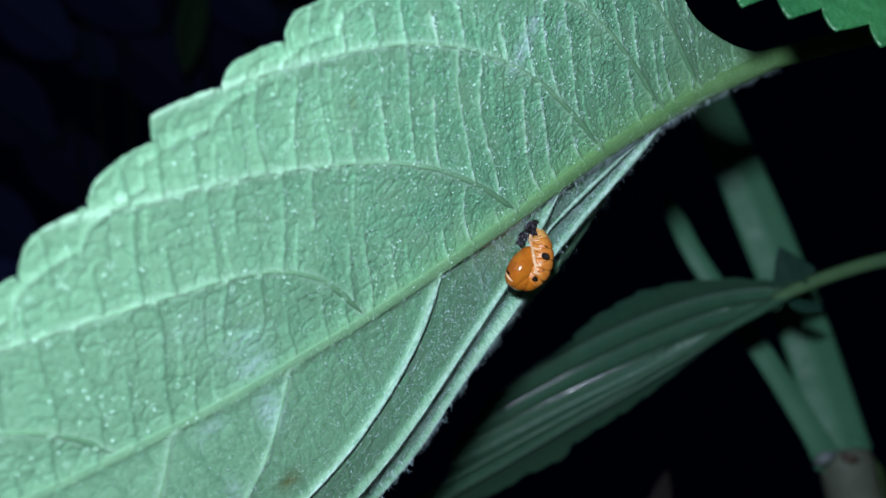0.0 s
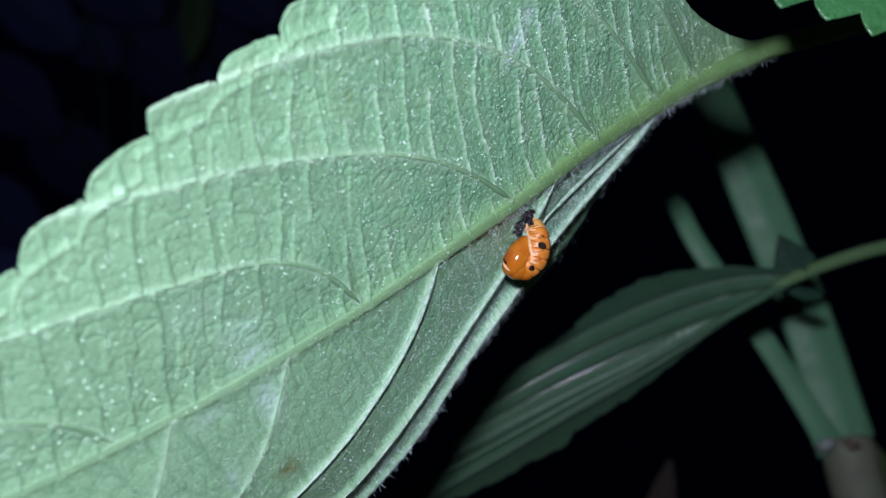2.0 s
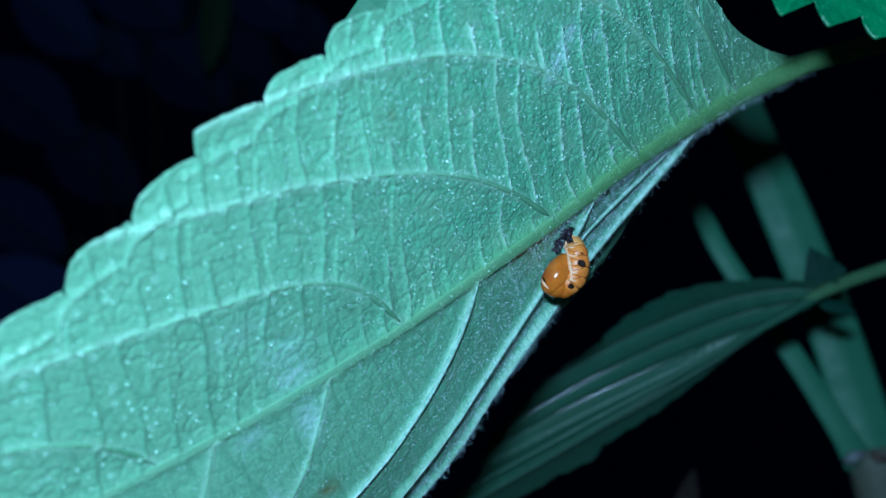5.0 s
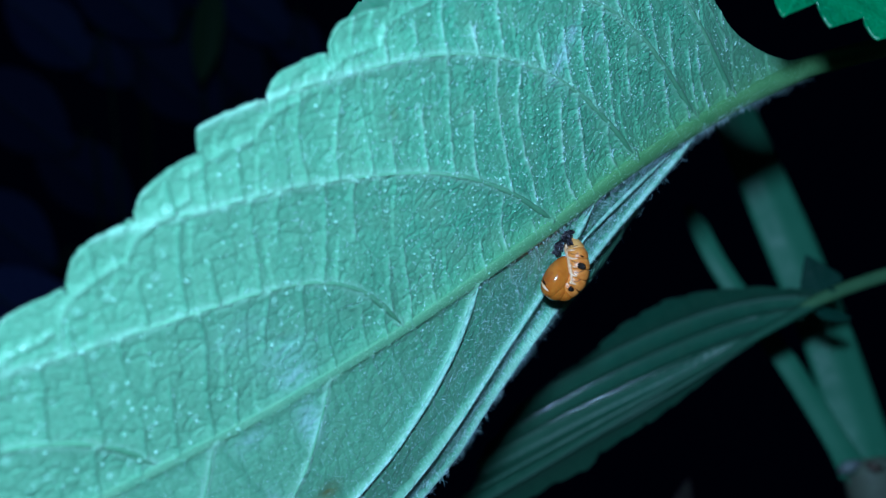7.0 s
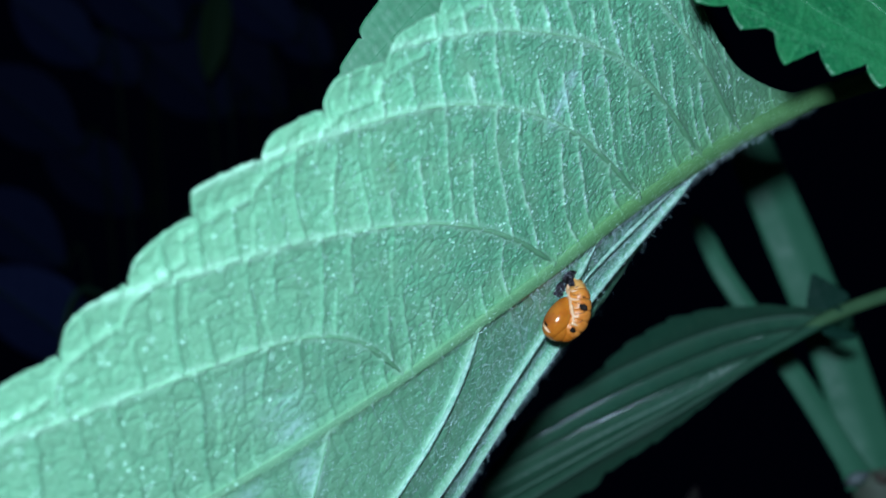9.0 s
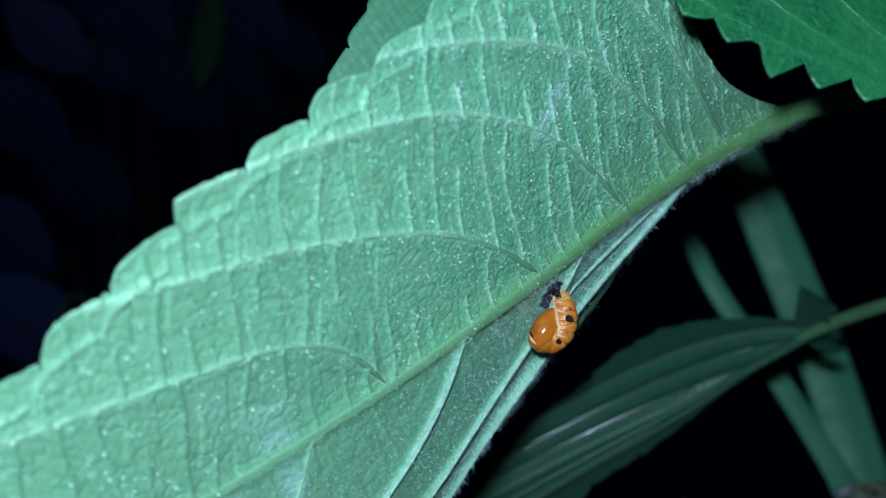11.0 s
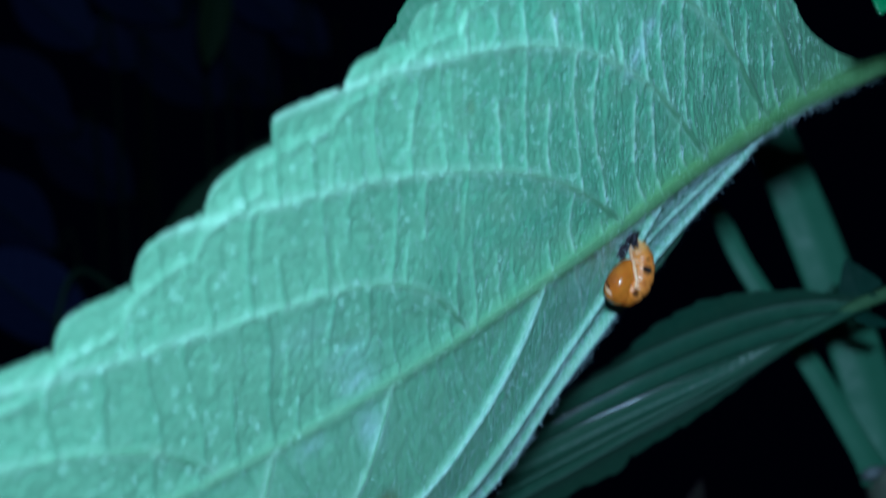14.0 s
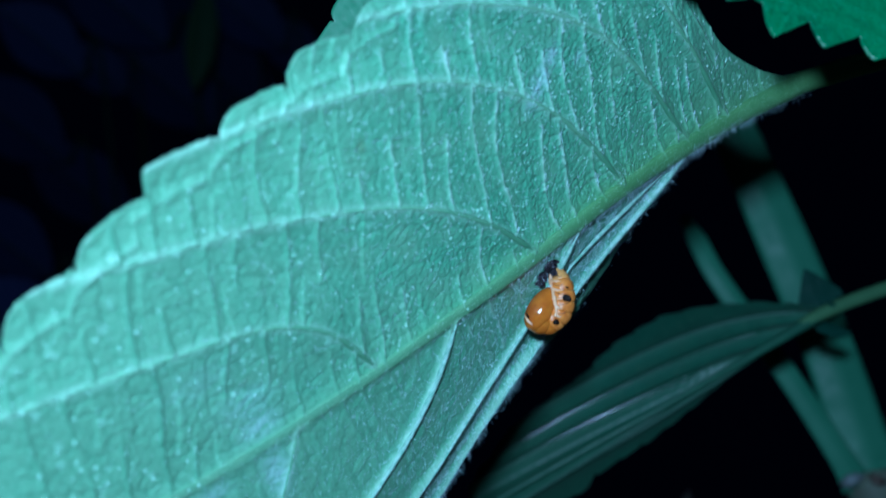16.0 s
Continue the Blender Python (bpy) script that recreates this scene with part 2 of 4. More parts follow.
def tube(points, radii, sides=8, closed=True):
    """Vertices and faces of a tapered round rod along points."""
    p = np.asarray(points, float)
    r = np.broadcast_to(np.asarray(radii, float), (len(p),))
    t = unit(np.gradient(p, axis=0))
    a = unit(np.cross(t, (0.31, 0.17, 0.93)))
    b = np.cross(t, a)
    ang = np.linspace(0, 2 * np.pi, sides, endpoint=False)
    ring = p[:, None] + r[:, None, None] * (np.cos(ang)[None, :, None] * a[:, None] + np.sin(ang)[None, :, None] * b[:, None])
    n = len(p)
    faces = [(i * sides + k, i * sides + (k + 1) % sides, (i + 1) * sides + (k + 1) % sides, (i + 1) * sides + k) for i in range(n - 1) for k in range(sides)]
    if closed:
        faces += [tuple(range(sides))[::-1], tuple((n - 1) * sides + k for k in range(sides))]
    return ring.reshape(-1, 3), faces


def smooth_line(points, count):
    """A smooth curve through a few points."""
    p = np.asarray(points, float)
    q = np.vstack([2 * p[0] - p[1], p, 2 * p[-1] - p[-2]])
    u = np.linspace(0, len(p) - 1 - 1e-9, count)
    k = u.astype(int)
    f = (u - k)[:, None]
    a, b, c, d = q[k], q[k + 1], q[k + 2], q[k + 3]
    return 0.5 * (2 * b + (c - a) * f + (2 * a - 5 * b + 4 * c - d) * f**2 + (3 * b - a - 3 * c + d) * f**3)


def ellipsoid(centre, axes, rows=14, cols=20, squash=None):
    """A closed round body; axes are three vectors (half lengths)."""
    th = np.linspace(0, np.pi, rows)
    ph = np.linspace(0, 2 * np.pi, cols, endpoint=False)
    d = np.stack([np.sin(th)[:, None] * np.cos(ph)[None], np.sin(th)[:, None] * np.sin(ph)[None], np.broadcast_to(np.cos(th)[:, None], (rows, cols))], -1).reshape(-1, 3)
    if squash:
        d = squash(d)
    v = np.asarray(centre) + d @ np.asarray(axes, float)
    f = [(i * cols + k, i * cols + (k + 1) % cols, (i + 1) * cols + (k + 1) % cols, (i + 1) * cols + k) for i in range(rows - 1) for k in range(cols)]
    return v, f


def hairs(roots, ways, lengths, radius=0.03, bend=0.35, rng=None):
    """Many fine tapered bristles as one mesh: triangular, in two bent pieces and a tip."""
    roots, ways = np.asarray(roots, float), unit(ways)
    n = len(roots)
    a = unit(np.cross(ways, rng.normal(size=(n, 3))))
    b = np.cross(ways, a)
    lengths = np.asarray(lengths)[:, None]
    lean = unit(rng.normal(size=(n, 3))) * bend
    mid = roots + lengths * 0.5 * unit(ways + lean * 0.3)
    tip = mid + lengths * 0.5 * unit(ways + lean)
    v = np.zeros((n, 7, 3))
    for k in range(3):
        off = a * math.cos(2.0944 * k) + b * math.sin(2.0944 * k)
        v[:, k] = roots + off * radius
        v[:, 3 + k] = mid + off * radius * 0.6
    v[:, 6] = tip
    base = (np.arange(n) * 7)[:, None]
    quads = np.concatenate([base + np.array([k, (k + 1) % 3, 3 + (k + 1) % 3, 3 + k]) for k in range(3)])
    tris = np.concatenate([base + np.array([3 + k, 3 + (k + 1) % 3, 6]) for k in range(3)])
    return v.reshape(-1, 3), quads.tolist() + tris.tolist()


def ripple(s, v, scale, seed):
    """Smooth wandering between -1 and 1."""
    rng = np.random.default_rng(seed)
    out = 0
    for k in range(5):
        a, f, p = rng.uniform(0, 6.28), rng.uniform(0.5, 1.6) / scale, rng.uniform(0, 6.28)
        out = out + np.sin((s * math.cos(a) + v * math.sin(a)) * f * 6.28 + p)
    return out / 3.2


def scatter(a, b, c=0.0):
    """A fixed irregular number from 0 to 1 for whole numbers a, b."""
    x = np.sin(np.asarray(a) * 127.1 + np.asarray(b) * 311.7 + c * 74.7) * 43758.5453
    return x - np.floor(x)


def cell_edge(a, b, seed):
    """How far a place lies from the border of its irregular cell, in cells."""
    ia, ib = np.floor(a), np.floor(b)
    first, second = np.full(a.shape, 9.0), np.full(a.shape, 9.0)
    for i in (-1, 0, 1):
        for j in (-1, 0, 1):
            ca, cb = ia + i, ib + j
            d = np.hypot(ca + 0.12 + 0.76 * scatter(ca, cb, seed) - a, cb + 0.12 + 0.76 * scatter(ca, cb, seed + 1) - b)
            second = np.minimum(second, np.maximum(first, d))
            first = np.minimum(first, d)
    return (second - first) * 0.5


def ease(x, low, high):
    x = np.clip((x - low) / (high - low), 0, 1)
    return x * x * (3 - 2 * x)


def bell(x, width):
    return np.exp(-((x / width) ** 2))


# ---- leaves ----
class Leaf:
    """A toothed leaf. s runs along the midrib in mm, v across it; side +1 is one half of the blade, -1 the other.
    at, along, across, behind: the frame of the blade's plane; the seen face looks to -behind."""

    def __init__(self, at, along, across, span, width, bow, laterals, teeth, roll=None, fold=(0.0, 0.0), seed=0, tertiary=3.3, quilt=0.5, fine=1.0, under=1.0, rib=None, sag=None, crease=0.0):
        self.at = np.asarray(at, float)
        self.m = unit(along)
        e = np.asarray(across, float)
        self.e = unit(e - self.m * (e @ self.m))
        self.n = np.cross(self.m, self.e)
        if self.n[2] < 0:
            self.n = -self.n
        self.span, self.width, self.bow, self.laterals, self.teeth, self.roll, self.fold, self.seed = span, width, bow, laterals, teeth, roll, fold, seed
        self.tertiary, self.quilt, self.fine, self.under, self.rib, self.sag, self.crease = tertiary, quilt, fine, under, rib, sag, crease

    def spine(self, s):
        p = self.at + self.m * np.asarray(s)[..., None] + self.e * self.bow(np.asarray(s))[..., None]
        return p * (1 + self.sag(np.asarray(s)))[..., None] if self.sag else p

    def half_width(self, s, side):
        w = np.maximum(self.width(s, side), 0.02)
        if self.roll is not None and side < 0:
            x0, r = self.curl(s)
            w = np.minimum(w + 8.0 * np.clip(w / 10, 0, 1), x0 + 1.35 * np.minimum(r, 24))
        return w

    def curl(self, s):
        """Where the rolled half begins to bend and the radius of the bend."""
        tilt, edge = self.fold[1](s), self.roll(s)
        r = np.clip(1.15 * edge, 2.5, 28.0)
        x0 = (0.581 * edge - 0.72 - r * (1 - np.cos(0.77 - tilt))) / np.sin(0.77 - tilt)
        return np.maximum(x0, 0.3), r

    def brink(self, s):
        """The outermost line of the rolled half."""
        x0, r = self.curl(s)
        return x0 + r * (0.77 - self.fold[1](s))

    def place(self, s, v, side, h=0.0):
        """The point of one half at s, v (v >= 0), raised by h towards the seen face."""
        s, v = np.asarray(s, float), np.asarray(v, float)
        tilt = self.fold[0 if side > 0 else 1]
        if self.roll is not None and side < 0:
            x0, r = self.curl(s)
            tilt = tilt(s)
            bend = tilt + np.clip(v - x0, 0, None) / r
            a = np.cos(tilt) * np.minimum(v, x0) + r * (np.sin(bend) - np.sin(tilt))
            b = np.sin(tilt) * np.minimum(v, x0) + r * (np.cos(tilt) - np.cos(bend))
        else:
            bend = np.full_like(v, tilt)
            a, b = v * math.cos(tilt), v * math.sin(tilt)
        a, b, bend = a[..., None], b[..., None], bend[..., None]
        if side < 0:
            up = -self.n * np.cos(bend) - self.e * np.sin(bend)
        else:
            up = -self.n * np.cos(bend) + self.e * np.sin(bend)
        return self.spine(s) + self.e * side * a + self.n * b + up * np.asarray(h)[..., None], up

    def groove(self, s, v):
        """Depth of the fold beside the midrib: a long slope down, then a step up to the inner side vein."""
        if not self.crease:
            return 0.0
        row = self.laterals[0][1]
        up = v / np.maximum(self.lateral(row, s), 0.5)
        return self.crease * ease(row[0] - s, 2, 16) * np.clip(up / 0.86, 0, 1) * (1 - ease(up, 0.84, 1.02))

    def lateral(self, row, s):
        s0, top, reach, climb = (*row, 0.0)[:4]
        d = np.clip(s0 - s, 0, None)
        return top * (1 - np.exp(-d / reach)) + climb * d

    def relief(self, s, v, side):
        """Height of the skin and the mask of the veins."""
        rows = self.laterals[0 if side > 0 else 1]
        near, region = np.full(s.shape, 99.0), np.zeros(s.shape, int)
        inner, outer, run = np.zeros(s.shape), np.full(s.shape, 99.0), np.zeros(s.shape)
        for row in rows:
            line = self.lateral(row, s)
            slope = row[1] / row[2] * np.exp(-np.clip(row[0] - s, 0, None) / row[2]) + (row[3] if len(row) > 3 else 0)
            d = np.where(s < row[0], np.abs(v - line), np.hypot(v, s - row[0])) / np.sqrt(1 + slope**2)
            near = np.minimum(near, d)
            past = (s < row[0]) & (v > line)
            region += past
            run = np.where(past & (line >= inner), row[0] - s, run)
            inner = np.where(past, np.maximum(inner, line), inner)
            outer = np.where((s < row[0]) & ~past, np.minimum(outer, line), outer)
        gap = np.clip(np.minimum(outer, self.half_width(s, side) + 0.5) - inner, 0.5, None)
        up = (v - inner) / gap
        # cross veins from one side vein to the next, some of them broken off half-way
        wob = ripple(s, v, 9, self.seed + 1) * 0.4 + ripple(s, v, 3, self.seed + 2) * 0.09
        lean = np.interp(s, (-30, 0, 15, 30), (0.17, 0.15, 0.0, -0.14)) if side > 0 else 0.25
        ph = (s - lean * (v - inner) + wob) / self.tertiary + scatter(region, self.seed, 3)
        k = np.floor(ph)
        dt = np.abs(ph - k - 0.5 - 0.3 * (scatter(k, region, self.seed) - 0.5)) * self.tertiary
        strong = 0.55 + 0.45 * scatter(k, region, self.seed + 1)
        reach = 0.35 + 1.1 * scatter(k, region, self.seed + 2)
        low_end = 0.45 * (scatter(k, region, self.seed + 3) > 0.8)
        strong = strong * ease(reach - up, 0.0, 0.12) * ease(up - low_end, -0.02, 0.05)
        # the net of lesser veins between them
        size = self.tertiary * 0.46
        dq = cell_edge((s + wob * 1.5) / size + 7 * region, (v - inner + 0.3 * wob) / (size * 0.9), self.seed + 5) * size
        fine = self.fine * (1.0 if side > 0 else self.under)
        length = self.span[1] - self.span[0]
        basal = np.clip((s - self.span[0]) / length * 1.35 - 0.12, 0.85, 1.1)
        broken = np.clip(0.75 + 0.75 * ripple(s, v, 2.2, self.seed + 9), 0.15, 1.2)
        fine = fine * basal * (np.interp(s, (38, 52), (1.0, 0.35)) if self.roll is not None else 1.0)
        h = -self.quilt * (np.interp(s, (-25, 12), (0.5, 1.0)) if self.roll is not None else 1.0) * (1 - np.exp(-np.minimum(near, v) / 1.7))
        if self.roll is not None and side < 0:
            # pleated: behind each side vein the blade slopes away, then steps up to the next
            deep = np.clip(0.11 * gap - 0.05, 0.0, 1.1) * np.interp(s, (-12, 4, 14), (0.0, 0.3, 1.0)) * ease(run, 0.0, 9.0) * (outer < 90)
            x0, r = self.curl(s)
            deep = deep * np.clip(1 - (np.minimum(outer, 90) - x0) / r / 0.42, 0.12, 1)
            top = 1 - np.clip(0.45 / gap, 0.04, 0.4)
            ridge = np.interp(s, (-25, -4), (0.14, 0.5)) * np.where(v < self.lateral(rows[2], s) - 0.8, 0.25, 1.0)
            h = h * 0.6 + ridge * bell(near, 0.42) * ease(run, -4.0, 6.0) - deep * np.minimum(up / top, (1 - up) / (1 - top))
        h = h - fine * (0.22 * strong * (1 - np.exp(-dt / 0.6)) + 0.09 * broken * bell(dq, 0.12))
        h = h + fine * 0.22 * strong * (0.6 + 0.4 * broken) * bell(dt, 0.17) + 0.025 * ripple(s, v, 1.4, self.seed + 3)
        if side > 0:
            h = h - self.groove(s, v)
        rim = 0.0
        if self.roll is not None and side > 0:
            # looped vein that follows the teeth a little way inside them
            w = self.half_width(s, 1)
            line = w + self.teeth(s + 1.6, 1) * 0.8 * np.clip(w / 8, 0, 1) - 2.3
            rim = bell(v - line, 0.3) * ease(w, 6, 12)
            h = h + 0.13 * rim - 0.08 * ease(v - line, 0.2, 0.8)
        if self.rib:
            r = self.rib(s)
            h = h + 0.5 * r * np.interp(s, (-20, 30), (0.45, 1.0)) * bell(v, (2.0 if side > 0 else 1.4) * r)
        pale = np.clip(((s - self.span[0]) / length - 0.36) / 0.25, 0.16, 1.0)
        dull = 0.8 * (1 - pale)
        vein = np.maximum.reduce([(0.3 + 0.1 * pale) * bell(near, 0.45), 0.9 * pale * broken * strong * bell(dt, 0.13)])
        vein = np.maximum(vein, 0.12 * rim)
        if self.roll is not None and side < 0:
            vein = np.maximum(vein, 0.8 * (0.55 + 0.45 * broken) * bell(near, 0.36) * ease(s, -26, 12) * np.where(v < self.lateral(rows[2], s) - 0.8, 0.5, 1.0))
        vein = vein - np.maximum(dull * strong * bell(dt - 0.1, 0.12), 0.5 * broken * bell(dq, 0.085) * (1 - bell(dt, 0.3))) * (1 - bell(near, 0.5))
        return h, vein

    def build_half(self, name, parent, material, side, cols, rows, label="", marks=(), thick=0.00022):
        s = np.linspace(self.span[0], self.span[1], cols)[None]
        f = (np.linspace(0, 1, rows) ** 0.9)[:, None]
        w = self.half_width(s, side)
        tooth = self.teeth(s, side) * np.clip(w / 8, 0, 1)
        v = f * w + f**10 * tooth
        S = np.broadcast_to(s, v.shape)
        h, vein = self.relief(S, v, side)
        h = h * np.clip(v / 0.25, 0, 1)
        pts, _ = self.place(S, v, side, h)
        chalk, blemish = np.zeros(v.shape), np.zeros(v.shape)
        for kind, ms, mv, rs, rv, amount in marks:
            x, y = S - ms, v * side - mv
            g = np.minimum(amount, 0.92) * np.exp(-((x / rs) ** 2 + (y / rv) ** 2)) * np.clip(0.8 + (0.9 if kind == "chalk" else 0.35) * ripple(S, v, 0.8, 77), 0, 1)
            if kind == "chalk":
                chalk = np.maximum(chalk, g)
            else:
                blemish = np.maximum(blemish, g)
        turned = np.cross(self.m * (1, 1, -1), self.e * (1, 1, -1)) @ (self.n * (1, 1, -1)) * side > 0
        ob = mesh_part(name, pts.reshape(-1, 3), grid_faces(rows, cols, turned), material, parent, label, True,
                       {"vein": vein.ravel(), "chalk": chalk.ravel(), "blemish": blemish.ravel(), "rib": ((0.55 * bell(v, 1.6 * self.rib(S)) + 0.4 * bell(v, 4.5 * self.rib(S))) * np.clip((S + 12) / 42, 0, 1) if self.rib else 0 * v).ravel(), "sv": np.stack([S.ravel(), (v * side).ravel(), 0 * v.ravel()], -1), "grain": (np.clip((S - self.span[0]) / (self.span[1] - self.span[0]) * 2.4 - 0.85, 0.08, 1.0) * np.clip(0.85 + 0.5 * ripple(S, v, 6, self.seed + 12), 0.3, 1.2) * (np.interp(S, (34, 48), (1.0, 0.25)) if self.roll is not None and side > 0 else 1)).ravel()})
        solid = ob.modifiers.new("thickness", "SOLIDIFY")
        solid.thickness = thick
        solid.offset = -1.0
        return ob

    def build_midrib(self, parent, material, radius, s0, s1, count=120, label="", sink=0.95, flat=1.0):
        s = np.linspace(s0, s1, count)
        r = radius(s)
        c = self.spine(s) - self.n * (r * (1 - sink))[:, None]
        v, f = tube(c, r, 14)
        off = v - np.repeat(c, 14, 0)
        flat = np.repeat(flat(s) if callable(flat) else np.full(count, flat), 14)
        v = v - self.n * ((off @ self.n) * (1 - flat))[:, None]
        return mesh_part("midrib", v, f, material, parent, label, True, {"base": np.repeat(np.clip((s + 12) / 42, 0, 1), 14)})

    def build_laterals(self, parent, material, thick=0.26, label="", other=None, gloss=None):
        """gloss: how many side veins of the first half take the material, and the material of all others."""
        count = 0
        for side in (1, -1):
            if side < 0 and other:
                first, material, thick = material, other, thick * 1.15
            for row in self.laterals[0 if side > 0 else 1]:
                d = np.linspace(0.0, 1, 110) ** 1.3 * max(row[2] * 3.2, 60 if len(row) > 3 else 0)
                s = row[0] - d
                v = self.lateral(row, s)
                keep = (s > self.span[0] + 1) & (v < self.half_width(s, side) - 0.5) & (v > (0.85 * self.rib(s) if self.rib else 3.2 if self.crease and side > 0 else -1))
                if keep.sum() < 8:
                    continue
                count += 1
                skin = material if not gloss or count <= gloss[0] else gloss[1]
                if side < 0 and other and row[0] < 0:
                    skin = first
                s, v = s[keep], v[keep]
                u = np.linspace(0, 1, len(s))
                r = thick * (1.35 - 0.9 * u) * (0.25 + 0.75 * ease(u, 0.0, 0.06)) * (1 + (0.12 if self.roll else 0.0) * np.sin(s * 2.3) * np.sin(s * 0.9)) * np.clip(1.1 - v / 60, 0.5, 1)
                if self.roll is not None and side < 0:
                    r = r * (0.24 if row[0] < 0 else 0.75) * (1 - 0.3 * u) * np.interp(s, (20, 30), (1.0, 1.35))
                h, _ = self.relief(s, v, side)
                h = np.convolve(np.pad(h, 9, mode="edge"), np.ones(19) / 19, "valid")
                h = (0.05 - self.groove(s, v) if self.crease else np.maximum(h, -0.2)) if side > 0 else (np.interp(s, (-25, -4), (0.1, 0.4)) * (0.2 if row[0] < 0 else 1.0) if self.roll is not None else 0 * h - 0.04)
                p, up = self.place(s, v, side, h - r * (0.78 if self.roll is not None and side > 0 else 0.28 if self.roll is not None else 0.25))
                p = p + 0.03 * np.sin(s * 1.3)[:, None] * self.m
                mesh_part("lateral_vein", *tube(p, r, 8), skin, parent, label, True, {"base": np.repeat(np.clip(1.15 - np.hypot(row[0] - s, v) / 17, 0, 1), 8)})


def knots(pairs, smooth=2.0):
    """A smooth function through a few (s, value) pairs."""
    x = np.array([p[0] for p in pairs], float)
    y = np.array([p[1] for p in pairs], float)
    fine_x = np.linspace(x[0], x[-1], 1500)
    fine_y = np.interp(fine_x, x, y)
    k = max(3, int(smooth / (fine_x[1] - fine_x[0])))
    ker = np.hanning(2 * k + 1)[1:-1]
    pad = np.pad(fine_y, len(ker) // 2, mode="reflect", reflect_type="odd")
    fine_y = np.convolve(pad, ker / ker.sum(), "valid")
    return lambda s: np.interp(s, fine_x, fine_y[: len(fine_x)])


def saw_teeth(start, period, height, sharp=9.0, jitter=0.12, seed=1, pointed=99, smooth_from=999):
    """Teeth that point to the leaf's tip: a steep rise, then a long gentle back."""
    def teeth(s, side):
        ph = (s - start) / period + 0.10 * np.sin(s * 0.9 + seed) * jitter * 8
        k = np.floor(ph)
        p = ph - k
        size = 1 + 0.25 * np.sin(k * 2.7 + seed)
        edge = np.where(k == pointed, 60.0, sharp)
        return height * size * ((1 - np.exp(-p * edge)) * (1 - 0.55 * p**1.5) - 0.5) * np.clip((smooth_from - s) / 4, 0, 1)
    return teeth


def sharp_teeth(start, period, height):
    """Pointed saw teeth: a long straight edge up to the point, then a short rounded one."""
    def teeth(s, side):
        ph = (s - start) / period
        k = np.floor(ph)
        p = ph - k
        size = 1 + 0.2 * np.sin(k * 1.9)
        back = np.clip((1 - p) / 0.32, 0, 1)
        return height * size * (np.where(p < 0.68, p / 0.68, np.sqrt(np.clip(back * (2 - back), 0, 1)) * 0.5 + back * 0.5) - 0.5)
    return teeth


# ---- ground ----
def make_ground():
    bm = bmesh.new()
    rng = random.Random(4)
    edges = [-60, -12, -4, -2] + [x / 5 for x in range(-7, 8)] + [2, 4, 12, 60]
    grid = [[bm.verts.new((x, y, rng.uniform(-0.012, 0.012) if abs(x) < 3 and abs(y) < 3 else 0)) for x in edges] for y in edges]
    for j in range(len(edges) - 1):
        for i in range(len(edges) - 1):
            bm.faces.new((grid[j][i], grid[j][i + 1], grid[j + 1][i + 1], grid[j + 1][i]))
    me = bpy.data.meshes.new("ground")
    bm.to_mesh(me)
    me.materials.append(SOIL)
    for p in me.polygons:
        p.use_smooth = True
    tagged(new("ground", me), "dark bare soil under the plants at night", "ground", kind="structure")


make_ground()
DOWN = np.array((0, -math.cos(radians(TILT)), -math.sin(radians(TILT))))


def to_ground(p):
    """The distance in mm from a place of the view space straight down to the ground."""
    p = np.asarray(p, float)
    return EYE * 1000 - p @ DOWN


# ---- the large leaf, seen from below ----
MAIN_UP = knots([(-66, 0.0), (-55, 5.59), (-40, 13.1), (-28, 18.1), (-20.5, 22.2), (-14, 25.21), (-8, 27.29), (-2, 28.57), (5, 30.13), (15, 32.49), (25, 32.01), (34, 28.52), (40, 22.94), (44, 17.32), (47, 12.5), (49, 9.6), (51, 7.45), (54, 5.15), (57, 3.2), (60, 1.85), (63, 1.3), (66, 1.0)], 1.6)
MAIN_ROLL = knots([(-66.0, 4.27), (-50.0, 15.27), (-30.0, 24.27), (-15.0, 30.3), (-4.0, 30.4), (6.0, 28.3), (18.0, 20.3), (26.6, 18.8), (33, 17.7), (36.5, 14.9), (40.5, 7.4), (44, 3.2), (48.0, 0.8), (66.0, 0.6)], 4)
MAIN_BOW = knots([(-66, 19), (-50, 11.5), (-32, 4.9), (-15, 1.4), (0, -0.3), (19, -0.9), (33, -0.6), (48, -2.0), (57, -3.35), (66, -5.3)], 8)
MAIN_FOLD = knots([(-70, -0.14), (-30, -0.14), (-8, -0.09), (3, 0.02), (15, 0.16), (28, 0.30), (42, 0.39), (66, 0.40)], 8)


def main_rib(s):
    return np.interp(s, (-60, -30, 0, 20, 35, 48, 56, 62, 65), (0.36, 0.48, 0.62, 0.9, 1.1, 1.22, 1.25, 1.22, 1.2))


